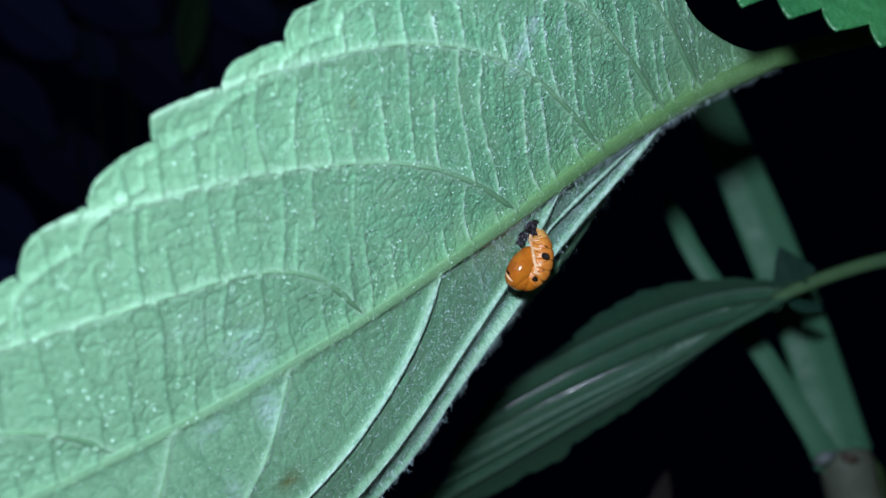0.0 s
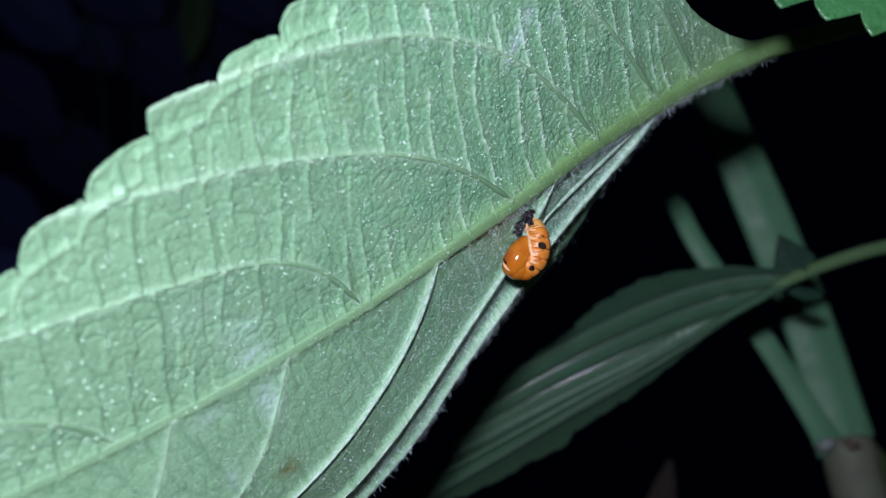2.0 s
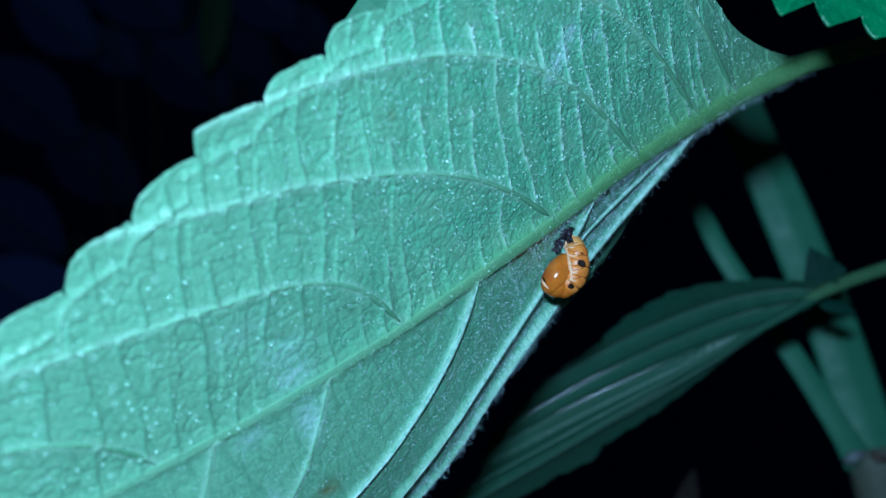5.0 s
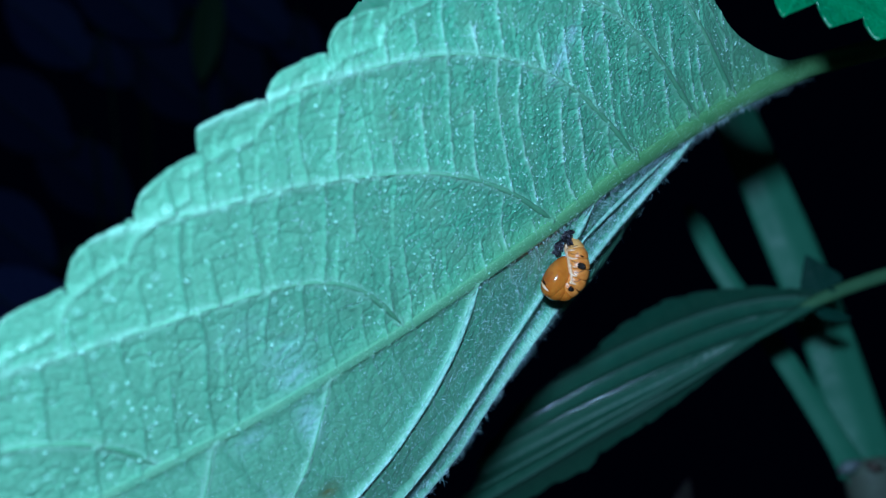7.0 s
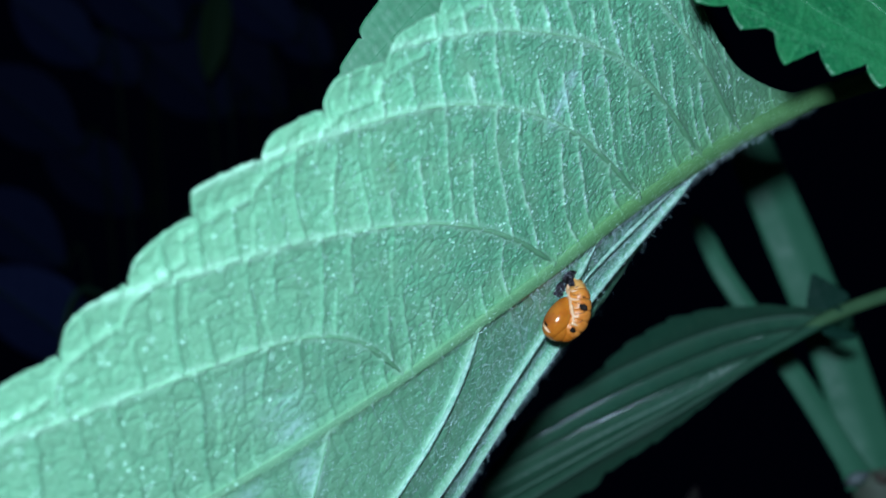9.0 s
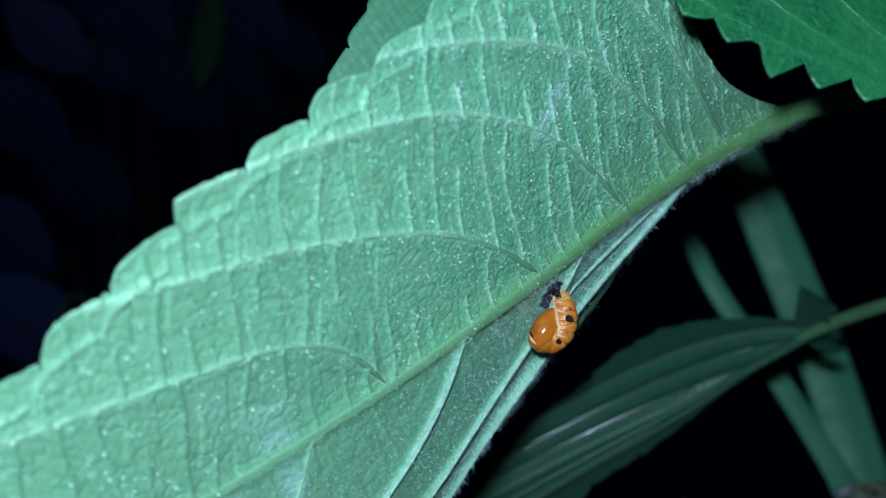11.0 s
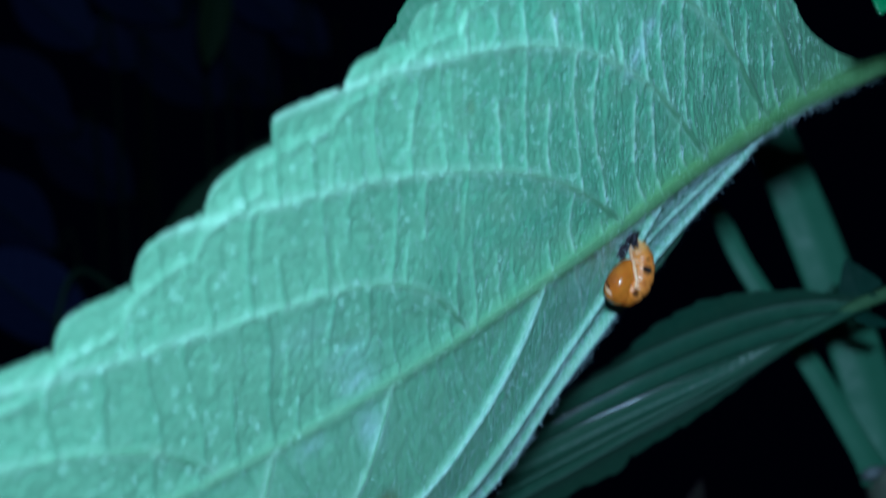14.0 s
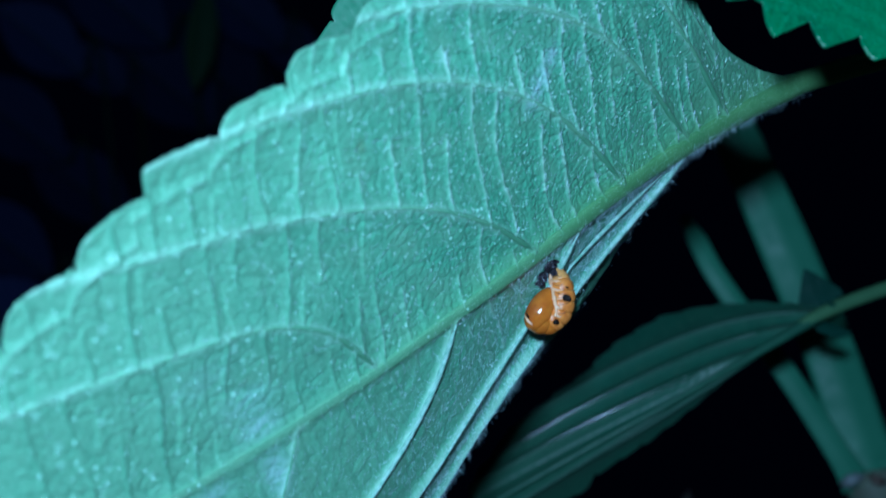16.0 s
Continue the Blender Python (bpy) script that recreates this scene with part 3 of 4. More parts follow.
MAIN = Leaf(
    (-6.99, -6.17, 112.67), (0.70, 0.50, 0.51), (-0.11, 0.78, -0.62), (-65, 63),
    lambda s, side: MAIN_UP(s), MAIN_BOW,
    ([(49.6, 53.4, 23.1, -0.15), (43.0, 36.8, 18.2, -0.04), (32.9, 36.3, 17.5, -0.14), (20.4, 21.6, 15.2, 0.03), (0.4, 10.9, 4.6, 0.09), (-24.8, 9.5, 5.5, -0.03), (-41, 5, 4)],
     [(43.5, 6.3, 4.0, 0.42), (26.49, 7.69, 4.0, 0.39), (9.54, 7.65, 4.0, 0.34), (-8.27, 14.79, 7.4, 0.06), (-20, 12, 6.5, 0.25), (-34, 9, 8)]),
    saw_teeth(-1.9, 6.2, 3.0, 10.0, 0.02, 1.0, -2, 46), MAIN_ROLL, (0.0, MAIN_FOLD), seed=3, tertiary=3.1, quilt=0.62, under=0.65, rib=main_rib)


def make_main_leaf():
    L = MAIN
    base = L.spine(np.array(62.0))
    leaf = thing("leaf", base, "large pale green nettle-like leaf, toothed and hairy underside", "leaf")
    marks = [("chalk", 25.1, 18.2, 0.6, 1.1, 0.9), ("chalk", 23.9, 17.0, 0.7, 1.0, 0.95), ("chalk", 22.8, 16.2, 0.7, 1.0, 0.95), ("chalk", 21.7, 15.5, 0.7, 0.8, 0.85), ("chalk", 28.3, 16.2, 0.5, 0.6, 0.6),
             ("chalk", -11.4, 1.9, 1.7, 1.0, 0.5), ("chalk", -11.8, 4.4, 2.4, 1.6, 0.28), ("chalk", -15, 8.5, 3.0, 1.6, 0.15),
             ("blemish", 3.5, 20.7, 0.4, 0.7, 0.45), ("blemish", -11.2, 6.4, 0.8, 0.4, 0.2), ("blemish", -28.5, 5.2, 0.6, 0.5, 0.2)]
    marks_low = [("chalk", -11.3, -3.2, 1.1, 2.0, 0.6), ("chalk", -17.0, -1.8, 1.4, 0.8, 0.35), ("chalk", -16.9, -8.9, 0.7, 1.4, 0.35), ("blemish", -11.6, -11.5, 1.3, 0.9, 1.4)]
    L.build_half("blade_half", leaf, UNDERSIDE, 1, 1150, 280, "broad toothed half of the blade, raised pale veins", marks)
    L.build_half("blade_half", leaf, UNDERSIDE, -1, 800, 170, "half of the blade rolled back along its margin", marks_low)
    L.build_midrib(leaf, MIDRIB, main_rib, -62, 64, 150, "stout yellow-green midrib", 0.95, lambda s: np.interp(s, (-20, 30, 50, 60), (0.12, 0.38, 0.5, 1.0)))
    L.build_laterals(leaf, VEIN, 0.24, "", PALE_VEIN)
    # a further pleat of the rolled half, short, by the base
    s = np.linspace(40.5, 24, 60)
    v = 0.52 * L.lateral(L.laterals[1][0], s) + 0.48 * L.lateral(L.laterals[1][1], s)
    p, _ = L.place(s, v, -1, 0.0)
    mesh_part("lateral_vein", *tube(p, 0.24 * np.sin(np.linspace(0.25, 3.0, 60)) * (1 + 0.08 * np.sin(s * 3.1)), 8), PALE_VEIN, leaf)
    # petiole to the stem
    p = L.spine(np.array([60.0, 62.0, 64.0])) - L.n * 0.06
    path = smooth_line([*p, (44.5, 24.0, 153), (56, 28, 161), (77, 38, 171)], 50)
    mesh_part("petiole", *tube(path, np.interp(np.linspace(0, 1, 50), (0, 0.12, 0.3, 1), (1.1, 1.2, 1.25, 1.35)), 14), RIB, leaf, "leaf stalk in shadow")

    # hairs: along the midrib's lower flank, on the rolled margin and over the skin
    rng = np.random.default_rng(8)
    n = 800
    s = rng.uniform(-45, 65, n)
    r = main_rib(s)
    ang = rng.uniform(-1.5, -0.8, n)
    keep = (s > 16) | (rng.random(n) < 0.05)
    s, r, ang = s[keep], r[keep], ang[keep]
    n = len(s)
    across = L.e * (np.sin(ang) * r)[:, None]
    root = L.spine(s) - L.n * (r * (0.05 + 0.44 * np.cos(ang)) * 0.96)[:, None] + across * 0.96
    way = -L.n * (0.5 * np.cos(ang))[:, None] + unit(across) + 0.3 * rng.normal(size=(n, 3)) + L.m * 0.1 - L.e * 0.3
    v1, f1 = hairs(root, way, rng.uniform(0.5, 1.2, n) * np.interp(s, (10, 35), (0.8, 1.35)), 0.014, 0.5, rng)
    mesh_part("midrib_hair", v1, f1, HAIR, leaf, "fine white bristles", kind="stuff")
    # down on the midrib itself
    n = 2600
    s = rng.uniform(-30, 63, n)
    r, ang = main_rib(s), rng.uniform(-0.9, 1.3, n)
    root = L.spine(s) - L.n * (r * (0.05 + np.interp(s, (-20, 30, 50, 60), (0.2, 0.38, 0.5, 1.0)) * np.cos(ang)))[:, None] + L.e * (np.sin(ang) * r)[:, None]
    way = -L.n * 0.6 + L.e * np.sin(ang)[:, None] + 0.5 * rng.normal(size=(n, 3))
    v1, f1 = hairs(root, way, rng.uniform(0.08, 0.3, n), 0.014, 0.5, rng)
    mesh_part("midrib_down", v1, f1, DOWN_HAIR, leaf, "short pale down", kind="stuff")
    n = 2600
    s = rng.uniform(-34, 58, n)
    lip = np.where(s < 42, np.minimum(L.brink(s), L.lateral(L.laterals[1][0], s) + 0.9), L.brink(s))
    v = np.where(rng.random(n) < 0.55, lip - 3.0 + 3.0 * rng.random(n) ** 0.6, L.brink(s) - 0.9 + 1.1 * rng.random(n))
    keep = v > 0.8
    s, v = s[keep], v[keep]
    h, _ = L.relief(s, v, -1)
    root, up = L.place(s, v, -1, h)
    way = up * 0.7 + 0.45 * rng.normal(size=root.shape) - 0.6 * L.e
    v2, f2 = hairs(root, way, rng.uniform(0.45, 1.4, len(s)) * np.interp(s, (-20, 10), (0.7, 1.0)), 0.016, 0.5, rng)
    mesh_part("margin_hair", v2, f2, HAIR, leaf, "dense fine white bristles", kind="stuff")
    # bristles along the side veins of the rolled half
    for row, n in zip(L.laterals[1], (900, 700, 480, 160)):
        s = row[0] - 1 - 52 * rng.random(n)
        v = L.lateral(row, s) + 0.16 * rng.normal(size=n)
        keep = (v < L.brink(s) + 0.3) & (s > -34)
        s, v = s[keep], v[keep]
        root, up = L.place(s, v, -1, 0.1 + 0 * s)
        way = up * 0.8 - 0.55 * L.e + 0.45 * rng.normal(size=root.shape)
        hv, hf = hairs(root, way, rng.uniform(0.2, 0.8, len(s)) * np.interp(s, (-25, 10), (0.5, 1.0)), 0.02, 0.5, rng)
        mesh_part("vein_hair", hv, hf, HAIR, leaf, "white bristles along a side vein", kind="stuff")
    n = 15000
    s = 56 - 84 * rng.random(n)
    lip = np.where(s < 42, np.minimum(L.brink(s), L.lateral(L.laterals[1][0], s) + 0.9), L.brink(s))
    v = rng.random(n) ** 0.8 * np.maximum(lip - 0.5, 0.2)
    h, _ = L.relief(s, v, -1)
    root, up = L.place(s, v, -1, h)
    way = up * 0.55 + 0.6 * rng.normal(size=root.shape) + 0.4 * L.e
    v3, f3 = hairs(root, way, (0.12 + 0.55 * rng.random(n) ** 1.5) * np.interp(s, (-15, 12), (0.45, 1.0)), 0.018, 0.9, rng)
    mesh_part("skin_hair", v3, f3, HAIR, leaf, "short curly white hairs", kind="stuff")
    # pale beads all over the broad half, denser to the base
    n = 26000
    s = -45 + 104 * rng.random(n) ** 0.6
    v = rng.random(n) * (MAIN_UP(s) - 0.5)
    h, vein = L.relief(s, v, 1)
    keep = rng.random(n) < (0.5 + 0.5 * np.clip(vein, 0, 1)) * np.interp(s, (-30, -8, 6, 30, 44), (0.25, 0.5, 1.0, 0.95, 0.1)) * np.clip(0.6 + 0.8 * ripple(s, v, 4, 61), 0.1, 1)
    c, up = L.place(s[keep], v[keep], 1, h[keep])
    unit_v = np.array([(1, 0, 0), (0, 1, 0), (-1, 0, 0), (0, -1, 0), (0, 0, 1), (0, 0, -1)], float)
    unit_f = [(i, (i + 1) % 4, 4) for i in range(4)] + [((i + 1) % 4, i, 5) for i in range(4)]
    rad = (0.035 + 0.085 * rng.random(len(c)) ** 4) * np.interp(s[keep], (-20, 10), (0.7, 1.0))
    vs = (c + up * rad[:, None] * 0.7)[:, None] + unit_v[None] * rad[:, None, None]
    fs = (np.array(unit_f)[None] + np.arange(len(c))[:, None, None] * len(unit_v)).reshape(-1, 3)
    mesh_part("skin_bead", vs.reshape(-1, 3), fs, DOT, leaf, "minute pale beads", kind="stuff")
    # hairs that lie along the cross veins
    n = 26000
    s = -2 + 56 * rng.random(n)
    v = 1.5 + rng.random(n) * (MAIN_UP(s) - 2.5)
    h, vein = L.relief(s, v, 1)
    far = np.min([np.abs(v - L.lateral(row, s)) + np.where(s > row[0], 9, 0) for row in L.laterals[0]], axis=0)
    keep = (vein > 0.42) & (far > 0.8) & (rng.random(n) < np.interp(s, (-2, 14), (0.12, 0.6)))
    s, v = s[keep], v[keep]
    root, up = L.place(s, v, 1, h[keep] + 0.03)
    way = L.e + 0.2 * L.m + 0.12 * up + 0.16 * rng.normal(size=root.shape)
    v4, f4 = hairs(root, way, rng.uniform(0.25, 0.7, len(s)), 0.026, 0.25, rng)
    mesh_part("vein_hair", v4, f4, HAIR, leaf, "pale hairs lying along the cross veins", kind="stuff")
    # short hairs that lie on the skin, thickest towards the base
    n = 9000
    s = -14 + 68 * rng.random(n)
    v = 0.8 + rng.random(n) * (MAIN_UP(s) - 1.6)
    keep = rng.random(n) < np.interp(s, (-14, 10, 30, 44), (0.15, 0.7, 0.7, 0.12)) * np.clip(0.55 + 0.9 * ripple(s, v, 3.5, 62), 0.05, 1)
    s, v = s[keep], v[keep]
    n = len(s)
    h, _ = L.relief(s, v, 1)
    root, up = L.place(s, v, 1, h + 0.03)
    way = L.e + 0.35 * up + 0.5 * rng.normal(size=root.shape)
    v5, f5 = hairs(root, way, rng.uniform(0.1, 0.42, n), 0.022, 0.4, rng)
    mesh_part("skin_hair", v5, f5, HAIR, leaf, "short white hairs on the broad half", kind="stuff")
    # glassy glands
    n = 190
    s, u = rng.uniform(-34, 20, n), rng.random(n)
    v = u * (MAIN_UP(s) - 1)
    h, _ = L.relief(s, v, 1)
    c, up = L.place(s, v, 1, h)
    vs, fs = [], []
    for k in range(n):
        rad = rng.uniform(0.05, 0.14)
        a, b = ellipsoid(c[k] + up[k] * rad * 0.6, np.eye(3) * rad, 8, 12)
        fs += [tuple(i + len(vs) * len(a) for i in q) for q in b]
        vs.append(a)
    mesh_part("gland", np.vstack(vs), fs, GLAND, leaf, "tiny glassy beads", kind="stuff")
    # cup-shaped glands with a pale glassy rim
    n = 80
    s, u = rng.uniform(-36, 6, n), rng.random(n)
    v = u * (MAIN_UP(s) - 1)
    h, _ = L.relief(s, v, 1)
    c, up = L.place(s, v, 1, h)
    a = unit(np.cross(up, (0.2, 0.9, 0.3)))
    b = np.cross(up, a)
    ang, turn = np.linspace(0, 2 * np.pi, 14, endpoint=False), np.linspace(0, 2 * np.pi, 6, endpoint=False)
    out = np.cos(ang)[None, :, None] * a[:, None] + np.sin(ang)[None, :, None] * b[:, None]
    rad = rng.uniform(0.13, 0.27, n)[:, None, None, None]
    ring = c[:, None, None] + out[:, :, None] * rad * (1 + 0.14 * np.cos(turn)[None, None, :, None]) + up[:, None, None] * rad * (0.2 + 0.14 * np.sin(turn)[None, None, :, None])
    quad = np.array([(i * 6 + j, i * 6 + (j + 1) % 6, (i + 1) % 14 * 6 + (j + 1) % 6, (i + 1) % 14 * 6 + j) for i in range(14) for j in range(6)])
    mesh_part("gland", ring.reshape(-1, 3), (quad[None] + np.arange(n)[:, None, None] * 84).reshape(-1, 4), GLAND, leaf, "minute pale glassy cups", kind="stuff")
    return leaf


# ---- ladybird pupa on the leaf ----
def make_pupa():
    # plane of the body: a right, b up in mm from the middle; depth towards the eye
    C = np.array((8.3, -1.1, 125.6))
    step = 0.055

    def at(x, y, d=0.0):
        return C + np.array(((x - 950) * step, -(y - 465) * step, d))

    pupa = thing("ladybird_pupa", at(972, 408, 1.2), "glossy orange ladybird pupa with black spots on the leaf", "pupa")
    bodies = []

    def body(name, centre, axes, material, label="", rows=14, cols=24, squash=None):
        v, f = ellipsoid(centre, axes, rows, cols, squash)
        bodies.append((np.asarray(centre), np.linalg.inv(np.asarray(axes, float))))
        return mesh_part(name, v, f, material, pupa, label)

    def front(x, y):
        """The shell's place nearest to the eye behind a point of the plane."""
        best = at(x, y, 1.0)
        for d in np.linspace(-2.6, 1.0, 181):
            p = at(x, y, d)
            if any((((p - c) @ inv) ** 2).sum() < 1 for c, inv in bodies):
                return p
        return best

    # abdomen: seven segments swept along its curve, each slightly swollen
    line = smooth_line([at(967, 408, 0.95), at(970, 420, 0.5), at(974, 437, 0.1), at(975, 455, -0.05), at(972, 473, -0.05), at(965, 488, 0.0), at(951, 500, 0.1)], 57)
    size = np.interp(np.linspace(0, 1, 57), (0, 0.04, 0.15, 0.35, 0.55, 0.75, 0.9, 1), (0.2, 0.4, 0.74, 1.08, 1.26, 1.30, 1.26, 1.18))
    along = unit(np.gradient(line, axis=0))
    for k in range(7):
        u = np.arange(k * 8, k * 8 + 9)
        swell = 0.945 + 0.07 * np.sin(np.linspace(0, np.pi, 9)) ** 0.6
        v, f = tube(line[u], size[u] * swell, 26)
        mesh_part("abdomen_segment", v, f, PUPA_TAIL if k < 2 else PUPA_BACK, pupa)
    for p, t, r in zip(line[::3], along[::3], size[::3]):
        side = unit(np.cross(t, (0, 0, 1.0)))
        bodies.append((p, np.linalg.inv(np.array([side * r, np.cross(t, side) * r, t * r * 0.7]))))
    body("abdomen_segment", line[-1], np.eye(3) * 1.2, PUPA)
    # smooth wing cases and thorax
    ax = unit(np.array((-0.50, -0.86, -0.1)))
    sd = unit(np.cross(ax, (0, 0, 1.0)))
    ot = np.cross(ax, sd)

    def egg(d):
        d = d.copy()
        d[:, :2] *= (1.0 + 0.12 * d[:, 2])[:, None]
        return d

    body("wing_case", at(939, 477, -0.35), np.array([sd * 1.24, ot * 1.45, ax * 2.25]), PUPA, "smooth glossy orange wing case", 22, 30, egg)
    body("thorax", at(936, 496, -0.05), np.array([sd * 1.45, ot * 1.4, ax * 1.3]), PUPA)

    def strip(points, count, lift=0.0):
        return smooth_line([front(x, y) + (0, 0, -lift) for x, y in points], count)

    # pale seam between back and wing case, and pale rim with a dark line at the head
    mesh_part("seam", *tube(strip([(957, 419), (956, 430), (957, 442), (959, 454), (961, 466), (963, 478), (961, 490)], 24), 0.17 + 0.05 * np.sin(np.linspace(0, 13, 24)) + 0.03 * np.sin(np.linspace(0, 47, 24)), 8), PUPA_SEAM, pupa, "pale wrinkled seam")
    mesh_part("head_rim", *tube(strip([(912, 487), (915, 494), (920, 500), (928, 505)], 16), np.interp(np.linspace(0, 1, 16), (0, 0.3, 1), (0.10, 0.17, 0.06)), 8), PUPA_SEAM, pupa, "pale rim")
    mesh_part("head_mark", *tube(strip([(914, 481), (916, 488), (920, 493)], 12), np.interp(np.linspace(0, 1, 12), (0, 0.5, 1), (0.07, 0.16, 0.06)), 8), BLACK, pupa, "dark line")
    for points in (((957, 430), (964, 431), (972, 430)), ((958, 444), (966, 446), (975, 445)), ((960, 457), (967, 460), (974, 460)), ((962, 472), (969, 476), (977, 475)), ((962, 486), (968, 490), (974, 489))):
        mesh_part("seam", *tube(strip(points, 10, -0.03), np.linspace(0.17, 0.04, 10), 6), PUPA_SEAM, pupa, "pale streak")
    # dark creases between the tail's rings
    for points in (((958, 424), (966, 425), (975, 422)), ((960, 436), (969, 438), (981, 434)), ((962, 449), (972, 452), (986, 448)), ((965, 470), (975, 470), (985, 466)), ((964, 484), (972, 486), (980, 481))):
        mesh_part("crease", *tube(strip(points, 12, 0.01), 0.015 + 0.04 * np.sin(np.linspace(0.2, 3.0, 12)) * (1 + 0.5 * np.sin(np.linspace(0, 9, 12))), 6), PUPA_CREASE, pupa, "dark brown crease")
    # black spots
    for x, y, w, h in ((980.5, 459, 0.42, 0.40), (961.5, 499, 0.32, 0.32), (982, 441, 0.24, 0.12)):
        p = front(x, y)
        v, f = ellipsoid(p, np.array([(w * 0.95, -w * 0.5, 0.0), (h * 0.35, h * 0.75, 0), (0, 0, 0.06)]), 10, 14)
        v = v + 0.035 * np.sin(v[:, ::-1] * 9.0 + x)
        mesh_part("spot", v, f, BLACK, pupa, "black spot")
    # crumpled larval skin at the tail
    rng = np.random.default_rng(5)
    vs, fs, n = [], [], 0
    for k in range(44):
        u = rng.random()
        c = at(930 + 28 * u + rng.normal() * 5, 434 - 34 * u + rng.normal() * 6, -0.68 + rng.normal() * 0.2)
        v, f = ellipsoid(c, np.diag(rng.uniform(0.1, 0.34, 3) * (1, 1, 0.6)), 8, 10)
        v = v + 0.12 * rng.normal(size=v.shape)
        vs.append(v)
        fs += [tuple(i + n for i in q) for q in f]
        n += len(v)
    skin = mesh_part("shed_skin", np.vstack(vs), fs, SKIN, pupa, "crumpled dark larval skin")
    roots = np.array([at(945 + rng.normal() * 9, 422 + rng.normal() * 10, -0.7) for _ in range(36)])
    v, f = hairs(roots, rng.normal(size=(36, 3)) + (-0.5, 0.4, -0.6), rng.uniform(0.3, 0.8, 36), 0.018, 0.3, rng)
    mesh_part("spine", v, f, HAIR, skin, kind="stuff")
    return pupa


# ---- bright leaf near the lens ----
def make_near_leaf():
    wid = knots([(-48, 0), (-38, 6), (-24, 11.5), (-12, 14), (-4, 14.5), (6.2, 14.5), (7.7, 13.0), (10, 12.5), (12.3, 11.9), (15, 10.2), (20, 6.5), (26, 0.6)], 1.0)
    bow = lambda s: 0.003 * np.asarray(s) ** 2
    e = np.array((-0.33, -0.86, -0.38))
    at = np.array((26.86, 18.26, 99.56)) * 1.07 - unit(e) * 15.2
    L = Leaf(at, (-0.955, 0.27, -0.08), e, (-47, 26), lambda s, side: wid(s), bow,
             ([(24 - 8.5 * k, 14 - 0.6 * k, 9) for k in range(8)], [(21 - 8.5 * k, 14 - 0.6 * k, 9) for k in range(8)]),
             sharp_teeth(-1.24, 4.1, 2.0), None, (0.0, 0.25), seed=11, tertiary=2.6, quilt=0.12, fine=0.3)
    leaf = thing("leaf", L.spine(np.array(26.0)), "fresh green leaf with sharply toothed margin, upper side", "leaf")
    L.build_half("blade_half", leaf, UPPER, 1, 420, 60)
    L.build_half("blade_half", leaf, UPPER, -1, 300, 40)
    L.build_midrib(leaf, RIB, lambda s: np.interp(s, (-46, 26), (0.2, 0.8)), -45, 26, 60)
    L.build_laterals(leaf, UPPER_VEIN, 0.05)
    end = L.spine(np.array(25.6))
    path = smooth_line([end, end + (-6, 8, 6), end + (10, 26, 30), (50, 92, 150), (79, 96, 171)], 34)
    mesh_part("petiole", *tube(path, 0.85, 8), RIB, leaf)


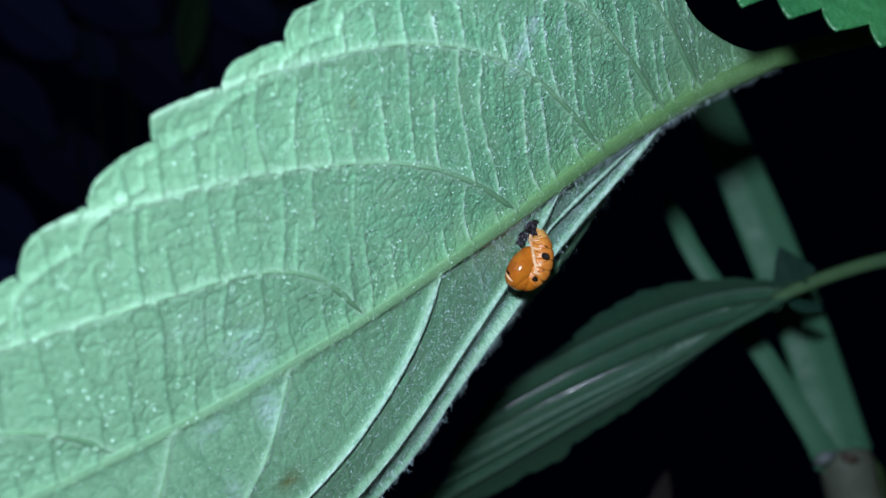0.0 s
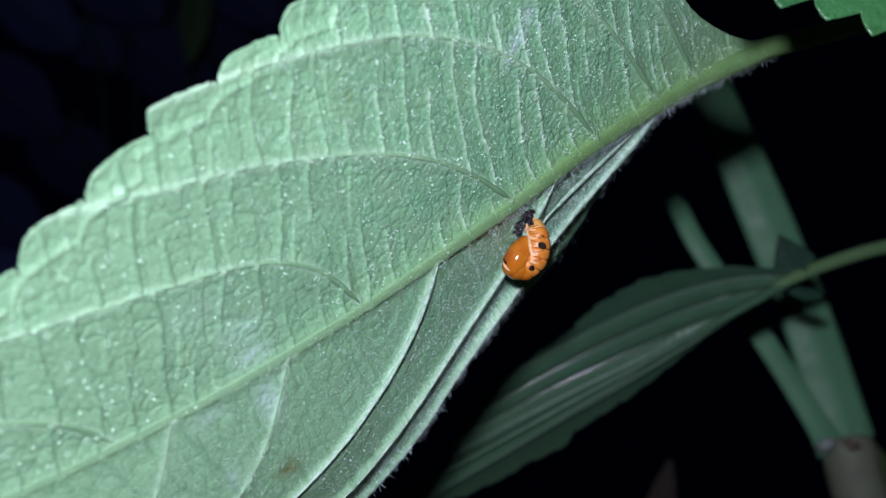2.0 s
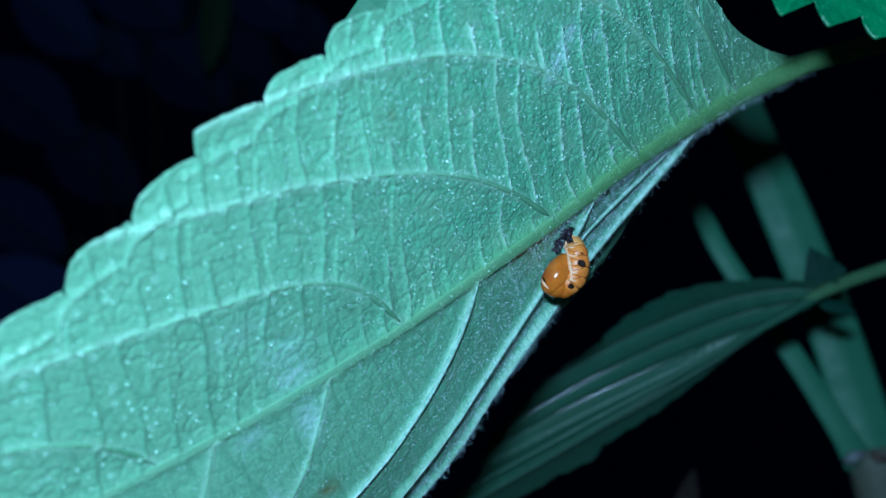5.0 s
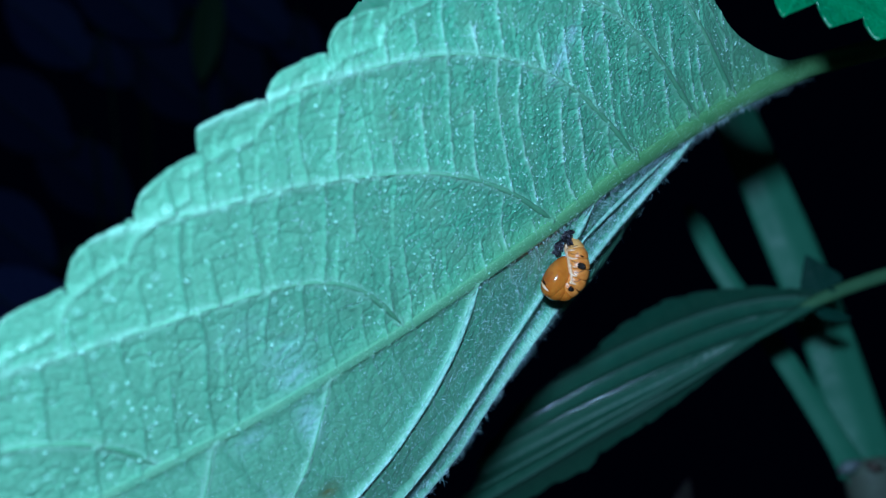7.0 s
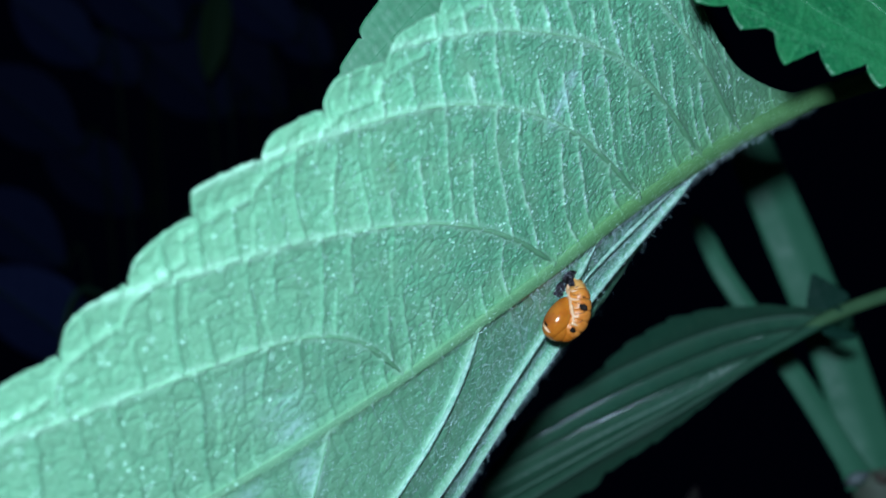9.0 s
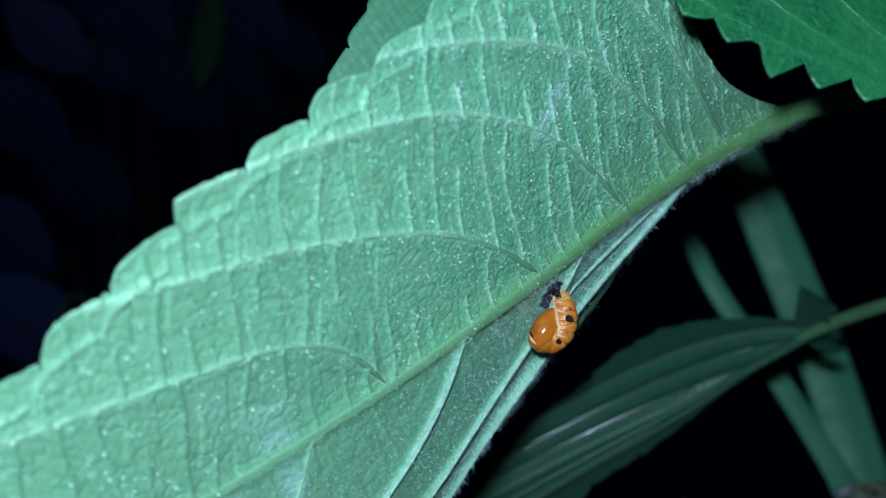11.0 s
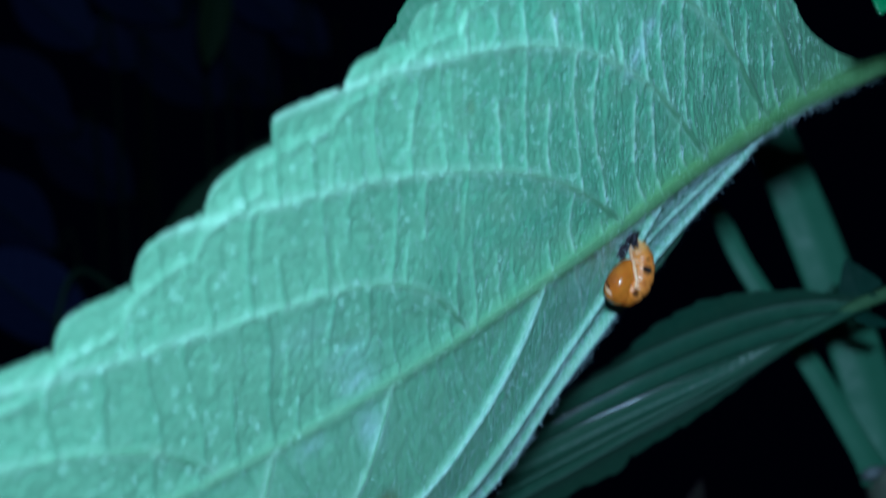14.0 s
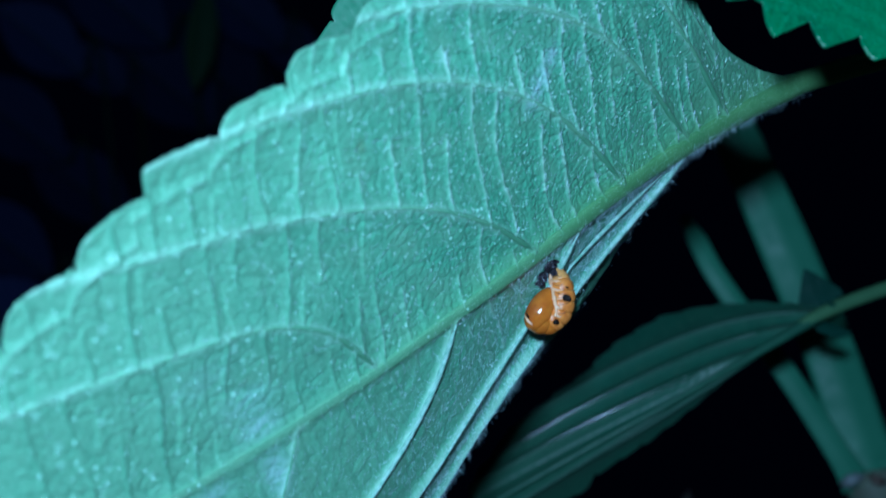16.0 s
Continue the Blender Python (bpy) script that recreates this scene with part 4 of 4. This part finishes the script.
# ---- darker leaf below ----
def make_lower_leaf():
    up = knots([(-86, 0.2), (-73, 0.5), (-70, 1.0), (-65.6, 6.2), (-60, 10.9), (-54.7, 14.4), (-47, 16.8), (-38.4, 18.6), (-31, 22), (-21.9, 22.3), (-15.2, 19.2), (-7.1, 12.3), (0, 2.4), (1.8, 0.6)], 1.5)
    low = knots([(-86, 0.2), (-80, 4.5), (-74, 8), (-68, 10), (-60.2, 11.2), (-56.6, 10.6), (-49.5, 11.7), (-47.8, 11.2), (-46, 9.3), (-37.2, 8.4), (-30.4, 7.0), (-23.3, 4.7), (-15, 1.8), (-8, 1.1), (0, 0.6)], 1.0)
    a, b = np.array((60.4, -6.7, 214.0)), np.array((-1.07, -40.3, 212.0))
    L = Leaf(a, a - b, (-0.15, 0.5, 0.85), (-85, 1), lambda s, side: np.where(side > 0, up(s), low(s)), lambda s: -0.35 * np.sin(np.clip(-np.asarray(s) / 45, 0, 1) * np.pi),
             ([(-4.5, 13.0, 16, -0.055), (-11.5, 5.2, 14, 0.03), (-1.0, 21.5, 16, -0.12)], [(-8, 4.5, 30), (-26, 5, 24)]),
             saw_teeth(0.0, 4.6, 1.2, 12.0, 0.02, 4.0), None, (0.0, 1.8), seed=21, tertiary=3.0, quilt=1.3, fine=0.25, crease=1.9, sag=lambda s: 0.0000142 * (s + 45) ** 2)
    L.at = L.at - L.n * 0.8
    leaf = thing("leaf", a, "dark green leaf with glossy sunken veins, dimly lit", "leaf")
    L.build_half("blade_half", leaf, DARK_LEAF, 1, 360, 80)
    L.build_half("blade_half", leaf, DARK_LEAF, -1, 360, 60)
    L.build_midrib(leaf, DARK_RIB, lambda s: np.interp(s, (-84, -20, 0), (0.3, 0.6, 1.1)), -84, 0.5, 70)
    L.build_laterals(leaf, DARK_VEIN, 0.38, gloss=(2, DULL_VEIN))
    path = smooth_line([L.spine(np.array(-9.0)), L.spine(np.array(-0.5)), (75.9, -2.3, 224.7), (89.7, -0.5, 229.3), (110.7, 2, 233.4), (139, 3, 240)], 24)
    mesh_part("petiole", *tube(path, np.interp(np.linspace(0, 1, 24), (0, 0.15, 1), (0.6, 1.15, 1.6)), 10), STALK, leaf, "pale leaf stalk")
    # small dark stipule standing up behind it
    S = Leaf((61.9, -5.1, 226.0), (0.45, -0.88, 0.1), (-0.88, -0.45, 0.1), (-6.2, 1), lambda s, side: 4.0 * np.clip((np.asarray(s) + 6.2) / 6, 0, 1) ** 0.9, lambda s: 0.0 * np.asarray(s),
             ([(0, 4, 4)], [(0, 4, 4)]), saw_teeth(0, 3.0, 0.1), None, (0.1, 0.1), seed=31, quilt=0.1, fine=0.3)
    T = Leaf((66.2, -10.5, 224.5), (0.97, -0.2, 0.1), (0.15, 0.8, 0.55), (-6.5, 0.5), lambda s, side: 1.3 * np.sin(np.pi * np.clip((np.asarray(s) + 6.5) / 7, 0, 1)) ** 0.7, lambda s: 0.0 * np.asarray(s),
             ([(0, 2, 4)], [(0, 2, 4)]), saw_teeth(0, 3.0, 0.1), None, (0.1, 0.1), seed=33, quilt=0.1, fine=0.3)
    for stipule in (S, T):
        for side in (1, -1):
            stipule.build_half("stipule", leaf, STIPULE, side, 40, 14, "small dark stipule")


# ---- leaf behind the large one ----
def make_rear_leaf():
    wid = knots([(-45, 0), (-34, 8), (-20, 14), (-5, 16), (12, 14), (26, 6), (32, 0.5)], 4)
    L = Leaf((7.0, 30.0, 140.0), (0.52, 0.83, 0.15), (-0.84, 0.5, -0.2), (-44, 31), lambda s, side: wid(s), lambda s: 0.002 * np.asarray(s) ** 2,
             ([(28 - 8 * k, 15 - k, 9) for k in range(8)], [(25 - 8 * k, 15 - k, 9) for k in range(8)]),
             saw_teeth(0.0, 4.4, 0.8, 12.0, 0.02, 3.0), None, (0.0, 0.2), seed=41, quilt=0.12, fine=0.15)
    leaf = thing("leaf", L.spine(np.array(31.0)), "mid-green toothed leaf behind the large leaf", "leaf")
    for side in (1, -1):
        L.build_half("blade_half", leaf, MID_LEAF, side, 300, 50)
    L.build_midrib(leaf, MID_VEIN, lambda s: np.interp(s, (-45, 31), (0.2, 0.7)), -43, 31, 50)
    L.build_laterals(leaf, MID_VEIN, 0.06)
    end = L.spine(np.array(30.5))
    path = smooth_line([end, end + (6, 10, 4), (48, 84, 160), (79, 88, 171)], 24)
    mesh_part("petiole", *tube(path, 0.8, 8), RIB, leaf)


# ---- stems, grass and dim leaves further off ----
def make_stem(top, bottom_shift, radius, label):
    top = np.asarray(top, float)
    foot = top + DOWN * to_ground(top) + np.asarray(bottom_shift, float)
    foot = foot + DOWN * (to_ground(foot) + 6)
    stem = thing("plant_stem", foot, label, "stem")
    path = smooth_line([foot, foot + (top - foot) * 0.5 + (2, 0, 3), top], 40)
    mesh_part("stalk", *tube(path, np.linspace(radius * 1.3, radius, 40), 12), STEM, stem)
    return stem


def make_grass():
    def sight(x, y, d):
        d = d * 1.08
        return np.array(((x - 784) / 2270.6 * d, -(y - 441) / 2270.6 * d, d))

    def ribbon(points, widths, fold, count=60):
        c = smooth_line(points, count)
        t = unit(np.gradient(c, axis=0))
        w = np.interp(np.linspace(0, 1, count), np.linspace(0, 1, len(widths)), widths)
        side = unit(np.cross(t, (0, 0, 1.0)))
        back = np.cross(t, side)
        back = back * np.sign(back[:, 2:3])
        f = np.linspace(-1, 1, 9)
        top = c[:, None] + side[:, None] * (w[:, None] * f[None] / 2)[..., None] + back[:, None] * (np.abs(f)[None] * w[:, None] * fold)[..., None]
        under = top + back[:, None] * 0.35
        ring = np.concatenate([top, under[:, ::-1]], 1)
        k = ring.shape[1]
        faces = [(i * k + j, i * k + (j + 1) % k, (i + 1) * k + (j + 1) % k, (i + 1) * k + j) for i in range(count - 1) for j in range(k)]
        faces += [tuple(range(k))[::-1], tuple((count - 1) * k + j for j in range(k))]
        return ring.reshape(-1, 3), faces

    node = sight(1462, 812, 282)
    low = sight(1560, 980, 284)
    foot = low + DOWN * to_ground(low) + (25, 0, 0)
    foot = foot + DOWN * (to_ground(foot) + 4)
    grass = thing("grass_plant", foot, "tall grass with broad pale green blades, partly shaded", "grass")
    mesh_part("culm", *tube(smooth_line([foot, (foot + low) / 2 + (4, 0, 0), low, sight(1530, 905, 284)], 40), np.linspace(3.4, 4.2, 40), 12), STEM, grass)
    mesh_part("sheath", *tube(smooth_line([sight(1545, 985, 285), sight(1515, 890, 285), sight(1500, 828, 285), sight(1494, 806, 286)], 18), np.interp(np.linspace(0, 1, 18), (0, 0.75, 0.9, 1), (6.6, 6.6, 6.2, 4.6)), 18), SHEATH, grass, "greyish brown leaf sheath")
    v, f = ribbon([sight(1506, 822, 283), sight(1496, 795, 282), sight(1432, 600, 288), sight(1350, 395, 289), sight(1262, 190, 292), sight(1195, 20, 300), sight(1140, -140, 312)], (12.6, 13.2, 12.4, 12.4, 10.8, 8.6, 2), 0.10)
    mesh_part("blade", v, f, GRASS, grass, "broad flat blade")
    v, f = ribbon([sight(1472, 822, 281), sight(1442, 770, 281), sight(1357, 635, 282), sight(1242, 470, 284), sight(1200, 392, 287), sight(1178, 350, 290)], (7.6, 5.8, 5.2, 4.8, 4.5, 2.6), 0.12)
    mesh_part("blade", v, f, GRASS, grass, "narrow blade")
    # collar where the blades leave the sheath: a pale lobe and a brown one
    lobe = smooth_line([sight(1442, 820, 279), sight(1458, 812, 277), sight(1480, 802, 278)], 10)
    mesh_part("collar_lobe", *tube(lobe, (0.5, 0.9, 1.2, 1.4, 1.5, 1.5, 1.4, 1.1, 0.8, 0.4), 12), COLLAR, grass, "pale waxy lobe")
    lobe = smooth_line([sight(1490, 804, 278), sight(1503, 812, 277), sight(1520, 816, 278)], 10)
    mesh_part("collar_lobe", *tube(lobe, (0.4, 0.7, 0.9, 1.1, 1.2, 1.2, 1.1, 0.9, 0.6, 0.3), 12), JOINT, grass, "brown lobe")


def make_far_leaf(at, along, across, length, wide, material, label, drop):
    L = Leaf(at, along, across, (-length, 0), lambda s, side: wide * np.sin(np.pi * np.clip(-np.asarray(s) / length, 0, 1)) ** 0.8, lambda s: 0 * np.asarray(s),
             ([(-length * k / 8, wide, length / 8) for k in range(1, 7)],) * 2, saw_teeth(0, length / 14, wide / 16), None, (0.15, 0.15), seed=int(length), tertiary=wide / 5, quilt=wide / 40, fine=0.5)
    leaf = thing("leaf", at, label, "leaf", "leaves in the dark")
    for side in (1, -1):
        L.build_half("blade_half", leaf, material, side, 80, 24, thick=0.0005)
    L.build_midrib(leaf, DARK_RIB, lambda s: wide / 40 + 0 * s, -length * 0.96, 0, 24)
    p = L.spine(np.array(0.0))
    foot = p + DOWN * to_ground(p) + np.asarray(drop, float)
    foot = foot + DOWN * (to_ground(foot) + 4)
    mesh_part("petiole", *tube(smooth_line([p, p + unit(np.asarray(along, float)) * length * 0.3 + DOWN * 20, foot], 24), wide / 22, 8), DARK_RIB, leaf)


make_main_leaf()
pupa = make_pupa()
pupa.matrix_world = BASE @ Matrix.Scale(1.022, 4) @ BASE.inverted() @ pupa.matrix_world
make_near_leaf()
make_lower_leaf()
make_rear_leaf()
make_stem((79, 100, 171), (10, 0, 20), 2.6, "upright green stem that carries the leaves")
make_stem((141, 60, 241), (5, 0, 10), 2.4, "upright green stem of a neighbouring plant")
make_grass()
make_far_leaf((-154, -22, 600), (-0.85, -0.5, 0.1), (-0.5, 0.85, -0.2), 150, 30, FAR_LEAF, "dim green leaf deep in the dark", (0, 0, 40))
make_far_leaf((-172, 200, 900), (0.1, 0.98, 0.1), (0.95, 0, -0.2), 80, 12, FAR_LEAF, "dim narrow leaf hanging in the dark", (60, 0, 60))
make_far_leaf((60, -113, 400), (-0.2, -0.97, 0.1), (0.95, -0.2, -0.2), 46, 5, FAR_BROWN, "dim brown withered leaf low in the dark", (10, 0, 20))

# far leaves whose blue colour stands in for the hazy dark background
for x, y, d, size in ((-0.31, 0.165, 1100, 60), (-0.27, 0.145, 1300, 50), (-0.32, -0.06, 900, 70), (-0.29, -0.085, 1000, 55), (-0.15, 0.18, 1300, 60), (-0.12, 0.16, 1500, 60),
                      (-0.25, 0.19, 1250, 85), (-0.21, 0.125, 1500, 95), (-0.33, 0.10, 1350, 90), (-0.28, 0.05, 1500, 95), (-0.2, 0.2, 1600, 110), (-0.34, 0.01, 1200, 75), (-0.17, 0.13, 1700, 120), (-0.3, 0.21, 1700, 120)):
    make_far_leaf((x * d + size * 0.4, y * d - size * 0.3, d), (0.6, -0.5, 0.2), (0.5, 0.6, -0.3), size * 1.5, size * 0.5, FAR_HAZE, "dim leaf far off in the dark, blue night haze put into its colour", (90, 0, 120))


# ---- what moves: nothing but the camera ----
def motions():
    pass


motions()
